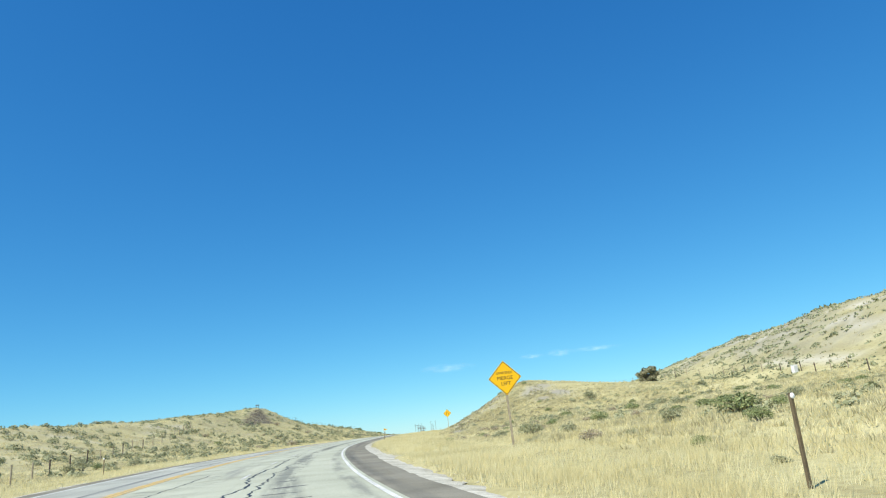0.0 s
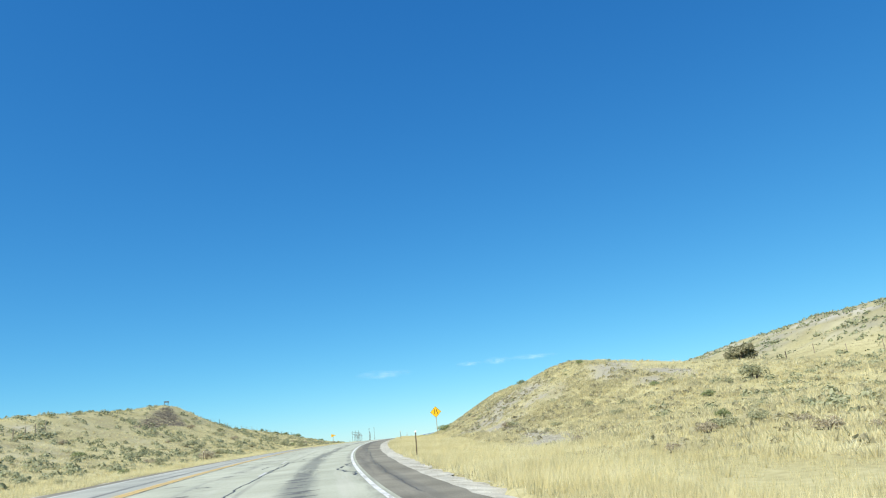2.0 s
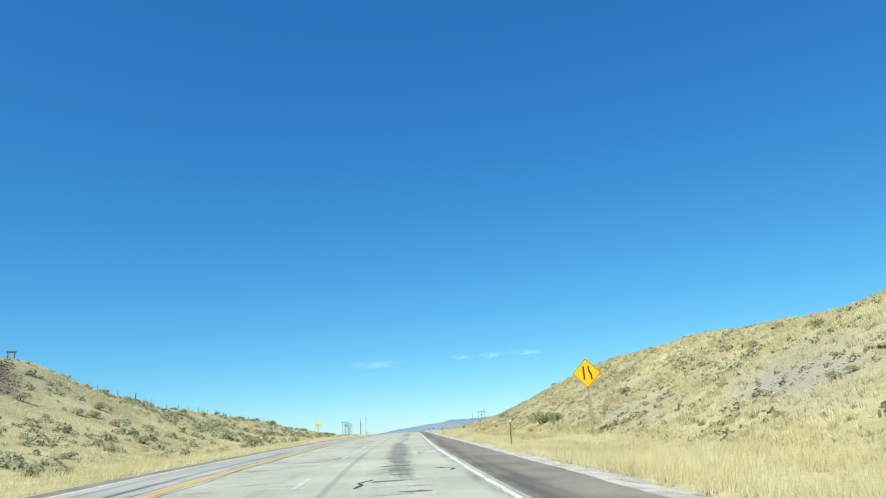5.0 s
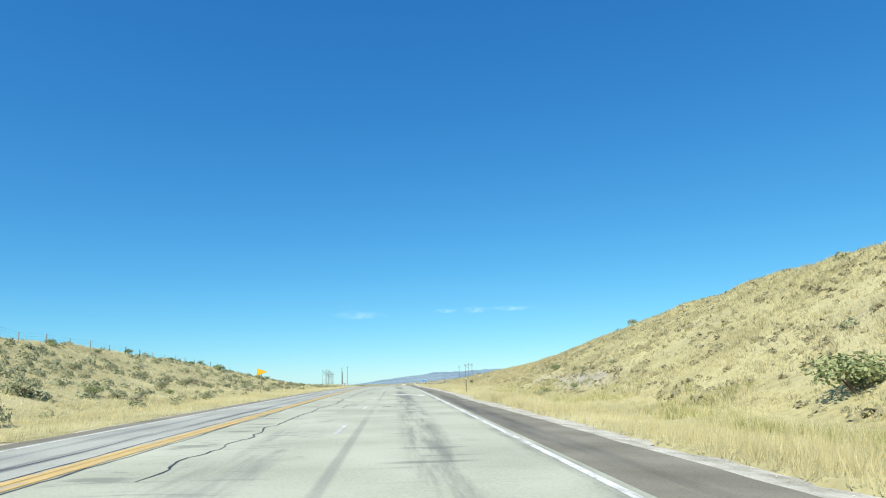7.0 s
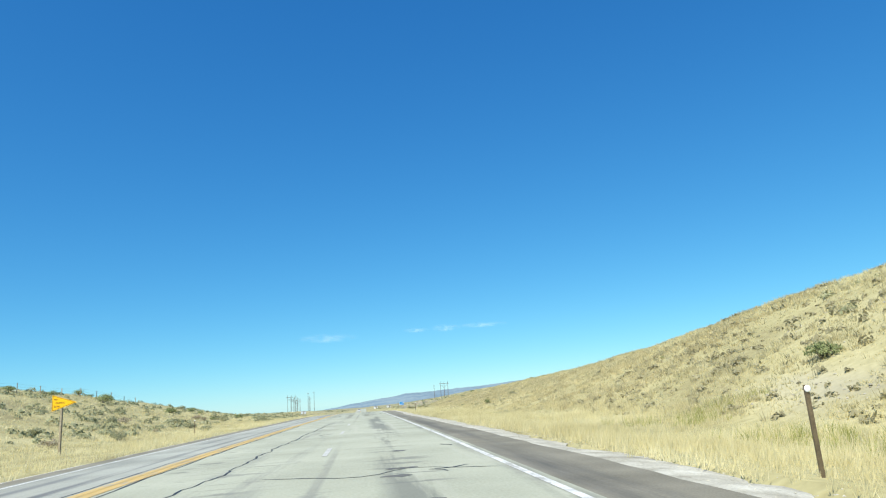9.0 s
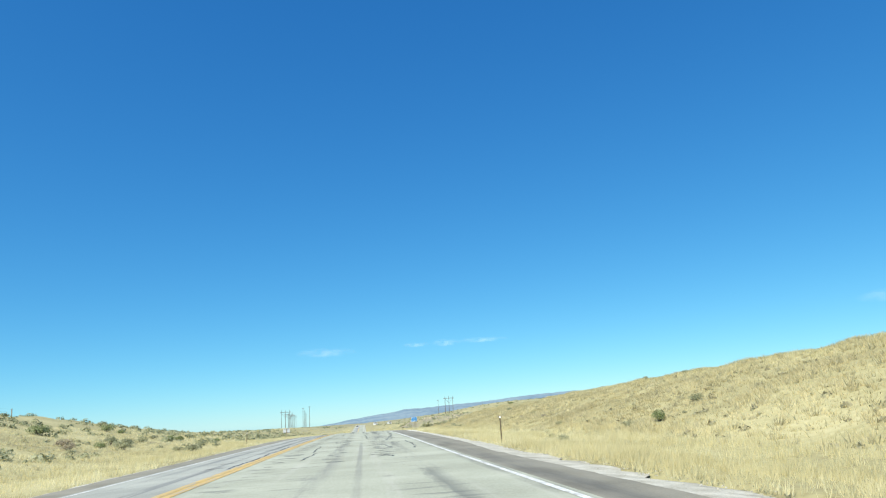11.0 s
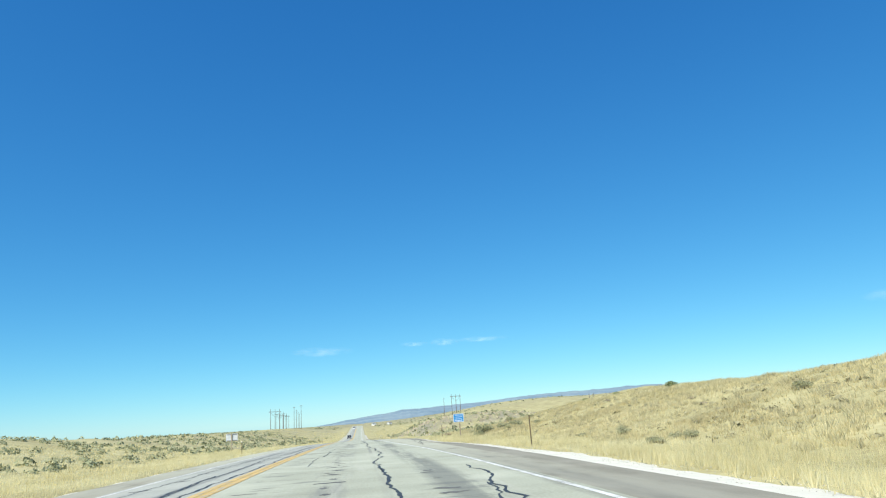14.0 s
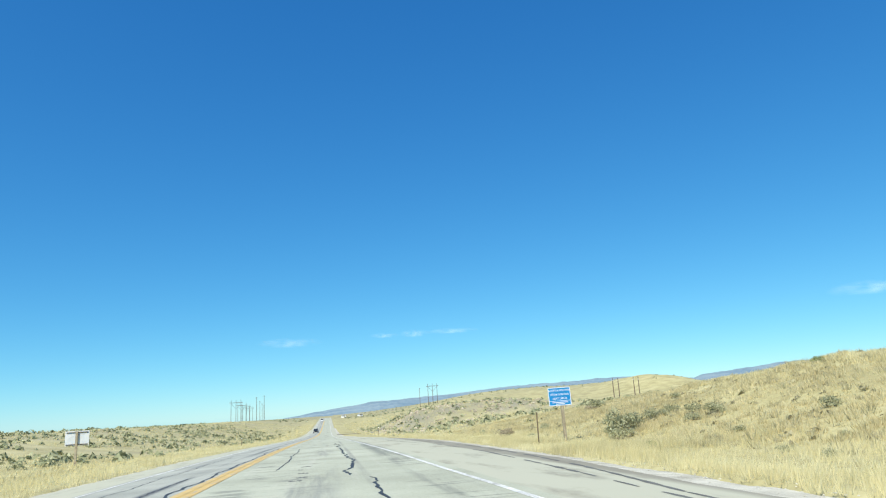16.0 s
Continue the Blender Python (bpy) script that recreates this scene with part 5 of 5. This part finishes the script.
def mound_form(r, quads):
    """A low rounded bush of overlapping leafy sprays, about one unit in radius."""
    d = r.normal(size=(quads, 3))
    d[:, 2] = np.abs(d[:, 2])
    d /= np.linalg.norm(d, axis=1, keepdims=True)
    lump = 1 + 0.22 * np.sin(3 * np.arctan2(d[:, 1], d[:, 0]) + r.uniform(0, 6)) * np.sin(4 * d[:, 2] + r.uniform(0, 6))
    p = d * [0.85, 0.85, 0.8] * (lump * r.uniform(0.8, 1.08, quads))[:, None] - [0, 0, 0.08]
    way = d + [0, 0, 0.2] + r.normal(size=(quads, 3)) * 0.4
    way /= np.linalg.norm(way, axis=1, keepdims=True)
    up = r.normal(size=(quads, 3)) * 0.5 + [0, 0, 0.7]
    up -= way * (up * way).sum(1, keepdims=True)
    up /= np.linalg.norm(up, axis=1, keepdims=True)
    side = np.cross(up, way)
    span = 2.1 / math.sqrt(quads) * r.uniform(0.7, 1.3, (quads, 1))
    return np.stack([p - side * span * 0.5 - up * span * 0.4, p + side * span * 0.5 - up * span * 0.4, p + up * span * 0.6 + side * span * 0.15, p + up * span * 0.6 - side * span * 0.15], 1)


def brush_field(name, label, places, sizes, mat, seed, quads=30):
    """Low brush past counting, as one mesh."""
    r = np.random.default_rng(seed)
    forms = [mound_form(r, quads) for _ in range(5)]
    out = []
    pick = r.integers(5, size=len(places))
    for k in range(5):
        P, S = places[pick == k], sizes[pick == k]
        a = r.uniform(0, math.tau, len(P))
        f = forms[k]
        c, s = np.cos(a)[:, None, None], np.sin(a)[:, None, None]
        X, Y, Z = f[None, ..., 0], f[None, ..., 1], f[None, ..., 2]
        out.append((np.stack([c * X - s * Y, s * X + c * Y, Z + 0 * c], -1) * S[:, None, None, None] + P[:, None, None, :]).reshape(-1, 4, 3))
    return tagged(new(name, faces_mesh(name, np.concatenate(out), mat)), label, "brush", kind="stuff")


def scatter(r, n, u0, u1, y0, y1, keep=None):
    u, y = r.uniform(u0, u1, n), r.uniform(y0, y1, n)
    x = line_x(y) + u * np.sqrt(1 + line_turn(y) ** 2)
    if keep is not None:
        ok = keep(x, y) > r.uniform(0, 1, n)
        x, y = x[ok], y[ok]
    return np.stack([x, y, land(x, y) - 0.03], -1)


def pebbles(name, label, P, sizes, mat, seed):
    """Loose angular stones past counting, as one mesh of squashed octahedra."""
    q = np.random.default_rng(seed)
    n = len(P)
    V = np.array([(1, 0, 0), (0, 1, 0), (-1, 0, 0), (0, -1, 0), (0, 0, 1), (0, 0, -0.5)], float)
    F = np.array([(0, 1, 4), (1, 2, 4), (2, 3, 4), (3, 0, 4), (1, 0, 5), (2, 1, 5), (3, 2, 5), (0, 3, 5)])
    W = V[None] * q.uniform(0.55, 1.3, (n, 6, 1)) * sizes[:, None, None] * np.stack([q.uniform(0.8, 1.4, n), q.uniform(0.7, 1.2, n), q.uniform(0.4, 0.8, n)], -1)[:, None]
    a = q.uniform(0, math.tau, n)[:, None]
    X = W[..., 0] * np.cos(a) - W[..., 1] * np.sin(a)
    Y = W[..., 0] * np.sin(a) + W[..., 1] * np.cos(a)
    W = np.stack([X, Y, W[..., 2]], -1) + P[:, None]
    return tagged(new(name, faces_mesh(name, W[:, F].reshape(-1, 3, 3), mat)), label, "stones", kind="stuff")


clumpy = lambda x, y: np.clip(0.5 + 0.75 * rumple(x * 0.6, y * 0.6, 3, 12), 0.04, 1)  # noqa: E731
golden_patch = lambda x, y: np.clip(np.exp(-(((x + 57) / 5.5) ** 2) - ((y - 186) / 13) ** 2) + 0.8 * smooth(across(x, y), -17, -12), 0, 1)  # noqa: E731
sage_cover = lambda x, y: np.clip(0.58 + 0.6 * rumple(x * 0.7, y * 0.7, 3, 12), 0.15, 1) * (1 - 0.9 * golden_patch(x, y)) * (1 - 0.95 * mound_face(x, y))  # noqa: E731
r = np.random.default_rng(8)
P = np.concatenate([scatter(r, 4900, -58, -12, 5, 250, sage_cover), scatter(r, 2000, -64, -15, 250, 440, clumpy), scatter(r, 900, -160, -60, 0, 500, clumpy)])
brush_field("sage_slope_brush", "grey-green sagebrush scattered thickly over the slope", P, r.uniform(0.45, 1.0, len(P)) ** 2 * 0.75 + 0.06, M_brush, 1, 50)
P = np.concatenate([scatter(r, 1100, 24, 62, 5, 112, clumpy), scatter(r, 120, 22, 40, 112, 250, clumpy)])
brush_field("meadow_brush", "low grey-green brush over the meadow", P, r.uniform(0.45, 1.0, len(P)) ** 2 * 0.55 + 0.06, M_brush, 2, 60)
P = scatter(r, 13000, 60, 118, -10, 250, clumpy)
brush_field("hill_brush", "small grey-green bushes dotted over the stony hill", P, r.uniform(0.4, 1.0, len(P)) ** 2 * 0.5 + 0.08, M_brush, 21, 11)
P = np.concatenate([scatter(r, 2600, -70, -13, 435, 660, clumpy), scatter(r, 2200, 15, 80, 480, 670, clumpy), scatter(r, 2600, -220, -12, 430, 1000, clumpy), scatter(r, 2400, 16, 230, 440, 1000, clumpy), scatter(r, 2200, -500, -40, 900, 1900, clumpy), scatter(r, 2200, 20, 600, 900, 1900, clumpy)])
brush_field("far_flat_brush", "dark sage dotted over the far flats", P - np.array([0, 0, 0.25]) * (P[:, 1:2] > 700), r.uniform(0.3, 0.8, len(P)) * np.where(P[:, 1] > 900, 1.9, 1.0), M_brush, 3, 12)


# ---- a juniper by the meadow fence ----
def juniper(x, y, height, width, seed):
    rg = np.random.default_rng(seed)
    e = empty("juniper_tree", (x, y, ground_z(x, y)))
    bm = rod((0, 0, -0.3), (0.1, 0.05, height * 0.45), 0.20, 0.11, 9)
    part("trunk", bm, M_bark, e)
    crown = []
    for k in range(24):
        a, up = rg.uniform(0, math.tau), (k + rg.uniform(0, 1)) / 24 * 0.66
        ro = width * 0.36 * math.sqrt(rg.uniform(0.25, 1)) * (1.1 - 0.9 * abs(up - 0.25))
        tip = np.array([ro * math.cos(a), ro * math.sin(a), height * up])
        part("limb", rod((0.05, 0.02, height * up * 0.45), tuple(tip), 0.06, 0.02, 5), M_bark, e)
        crown.append(leaf_cloud(rg, 5, 60, 0.16, 0.10, 0.9) * width * 0.30 + tip - [0, 0, width * 0.10])
    ob = new("crown", faces_mesh("crown", np.concatenate(crown), M_juniper))
    ob.parent = e
    return tagged(e, "dark green juniper tree standing in dry grass", "tree")


juniper(32.0, 137.7, 4.3, 4.6, 3)


# ---- dry grass ----
def grass_field(name, label, P, height, per, mat, seed, wide=0.02, reach=0.5, clump=0.16):
    """Tufts of blades at the places P: single tapering triangles."""
    r = np.random.default_rng(seed)
    n = len(P)
    H = np.broadcast_to(height, (n,))[:, None] * r.uniform(0.55, 1.25, (n, per))
    a = r.uniform(0, math.tau, (n, per))
    off = r.uniform(0, clump, (n, per))
    lean = H * r.uniform(0.05, reach, (n, per))
    base = P[:, None, :] + np.stack([np.cos(a) * off, np.sin(a) * off, 0 * a], -1)
    tip = base + np.stack([np.cos(a) * lean + 0.10 * H, np.sin(a) * lean + 0.03 * H, H], -1)
    b = r.normal(-0.6, 0.55, (n, per))        # most blades set broadside to the south-west sun, to be lit evenly
    w = wide * r.uniform(0.6, 1.5, (n, per))
    s = np.stack([np.cos(b) * w, np.sin(b) * w, 0 * a], -1)
    C = np.stack([base - s, base + s, tip], 2).reshape(-1, 3, 3)
    return tagged(new(name, faces_mesh(name, C, mat)), label, "grass", kind="stuff")


grassy = lambda x, y: np.clip((1 - 1.2 * bare_share(x, y)) * (0.85 + 0.3 * rumple(x, y, 1, 9)), 0.015, 1)  # noqa: E731
r = np.random.default_rng(21)
along_verge = lambda x, y: np.clip(0.9 + 0.3 * rumple(x, y, 0, 8), 0.5, 1) * smooth(across(x, y) - gravel_edge(y), -0.35, 0.25) * np.clip(1 - 1.1 * bare_share(x, y), 0, 1)  # noqa: E731
P = np.concatenate([scatter(r, 46000, 9.2, 18.5, 0, 450, along_verge), scatter(r, 27000, 9.2, 12.6, 0, 450, along_verge)])
grass_field("verge_grass", "tall pale straw grass along the verge", P, 0.36 * np.clip(0.85 + 0.35 * rumple(P[:, 0], P[:, 1], 2, 10), 0.45, 1.3), 7, M_grass, 1, 0.0068, 0.6)
P = scatter(r, 66000, 17.2, 36, 92, 250, grassy)
grass_field("slope_grass", "dry bunch grass over the cut slope", P, 0.18 * np.clip(0.9 + 0.4 * rumple(P[:, 0], P[:, 1], 1, 9), 0.4, 1.4), 6, M_grass_dull, 2, 0.016, 1.0, 0.14)
P = scatter(r, 47000, 17.2, 36, 250, 470, lambda x, y: np.clip(1.0 + 0.12 * rumple(x, y, 1, 9) - bare_share(x, y), 0.3, 1))
grass_field("golden_slope_grass", "golden bunch grass over the lower slope", P, 0.22 * np.clip(0.9 + 0.4 * rumple(P[:, 0], P[:, 1], 1, 9), 0.65, 1.4), 6, M_golden, 8, 0.016, 1.0, 0.24)
P = np.concatenate([scatter(r, 36000, 17.5, 60, -10, 112, grassy), scatter(r, 9000, 36, 60, 112, 420, grassy), scatter(r, 15000, 29, 38, 100, 430, grassy)])
grass_field("meadow_grass", "straw-coloured meadow grass between the bushes", P, 0.24, 5, M_grass, 3, 0.027, 0.8, 0.18)
P = scatter(r, 50000, -15.5, -4.4, -12, 520, lambda x, y: np.clip(0.8 + 0.35 * rumple(x, y, 0, 8), 0.25, 1) * smooth(far_shoulder(y) - across(x, y), 0.05, 0.55))
grass_field("far_verge_grass", "tall straw grass along the opposite verge", P, 0.32 * np.clip(0.85 + 0.35 * rumple(P[:, 0], P[:, 1], 2, 10), 0.45, 1.3), 5, M_grass, 4, 0.010, 0.5)
P = np.concatenate([scatter(r, 30000, -33, -12.5, 5, 450, grassy), scatter(r, 14000, -50, -33, 60, 330, grassy)])
grass_field("near_sage_slope_grass", "golden grass between the sagebrush", P, 0.24, 5, M_grass, 9, 0.024, 0.8, 0.2)
P = scatter(r, 9500, -58, -12, -10, 330, grassy)
grass_field("sage_slope_tussocks", "rounded straw tussocks between the sagebrush", P, r.uniform(0.16, 0.36, len(P)), 14, M_tussock, 15, 0.017, 1.0, 0.2)
P = np.concatenate([scatter(r, 6000, -60, -6.2, 470, 800), scatter(r, 8000, 10.6, 80, 470, 800)])
grass_field("far_grass", "dry grass on the far flats", P, 0.35, 4, M_grass, 6, 0.06, 0.5)
P = scatter(r, 6500, 13.0, 19.0, 165, 240, lambda x, y: np.clip(0.2 + 0.6 * rumple(x, y, 1, 9), 0, 1))
grass_field("green_verge_grass", "yellow-green grass at the foot of the cut slope", P, 0.30, 7, M_greengrass, 7, 0.010, 0.7)
P = np.concatenate([scatter(r, 6500, 17, 36, 98, 262, lambda x, y: np.clip(0.6 + 0.4 * rumple(x, y, 1, 9), 0.1, 1) * np.clip(1 - 1.1 * bare_share(x, y), 0, 1)), scatter(r, 1500, 16, 40, 262, 460)])
grass_field("tussocks", "rounded dry grass tussocks dotting the cut slope", P, r.uniform(0.16, 0.36, len(P)), 14, M_tussock, 12, 0.017, 1.0, 0.2)
P = scatter(r, 60000, 17.5, 40, 78, 262, lambda x, y: np.clip(bare_share(x, y) * 0.9 + 0.04, 0, 1))
pebbles("slope_stones", "loose grey stones on the bare cut slope", P + [0, 0, 0.02], r.uniform(0.03, 0.095, len(P)), M_stone, 13)
P = scatter(r, 18000, 8.3, 12.0, 0, 440, lambda x, y: smooth(across(x, y) - paved_edge(y), -0.05, 0.25) * (1 - smooth(across(x, y) - gravel_edge(y), -0.1, 0.5)))
pebbles("verge_gravel", "loose pale gravel along the road edge", np.stack([P[:, 0], P[:, 1], np.maximum(P[:, 2], road_z(P[:, 1]) - 0.10) + 0.01], -1), r.uniform(0.008, 0.026, len(P)), M_gravel, 14)
P = scatter(r, 8000, 15.5, 40, 255, 460, lambda x, y: np.clip(0.6 + 0.4 * rumple(x, y, 1, 9), 0.1, 1))
grass_field("golden_tussocks", "rounded golden grass tussocks over the lower slope", P, r.uniform(0.16, 0.36, len(P)), 14, M_tussock, 16, 0.017, 1.0, 0.2)
P = np.concatenate([scatter(r, 7500, 17, 58, 8, 118, lambda x, y: np.clip(1 - 1.3 * bare_share(x, y), 0, 1)), scatter(r, 2500, 56, 115, -10, 200)])
grass_field("meadow_tussocks", "pale straw tussocks over the meadow and hill", P, r.uniform(0.16, 0.36, len(P)), 14, M_tussock, 17, 0.017, 1.0, 0.2)
P = scatter(r, 5200, 14, 62, 505, 640, lambda x, y: np.clip(0.45 + 0.9 * rumple(x * 0.7, y * 0.7, 3, 12), 0.03, 1))
pebbles("bluff_stones", "brown boulders and broken stone over the low bluff", P, r.uniform(0.12, 0.5, len(P)), M_bluff, 22)
P = scatter(r, 20000, -43, -32, 162, 206, lambda x, y: np.clip(0.8 * mound_face(x, y), 0, 1))
pebbles("mound_rubble", "dark broken rock over the face of the mound", P + [0, 0, 0.03], r.uniform(0.05, 0.17, len(P)), M_rubble, 18)
speckled = lambda x, y: np.clip(0.45 + 0.6 * rumple(x * 1.4, y * 1.4, 2, 11), 0.06, 1)  # noqa: E731
P = np.concatenate([scatter(r, 6500, 17, 35, 92, 262, speckled), scatter(r, 1500, 17, 45, 60, 110, speckled)])
brush_field("slope_clumps", "small grey-brown clumps dotted over the cut slope", P, r.uniform(0.12, 0.34, len(P)), M_clump, 19, 12)
P = scatter(r, 3200, 16, 36, 262, 450, speckled)
brush_field("golden_slope_clumps", "small grey-brown clumps dotted over the golden slope", P, r.uniform(0.10, 0.28, len(P)), M_clump, 20, 12)
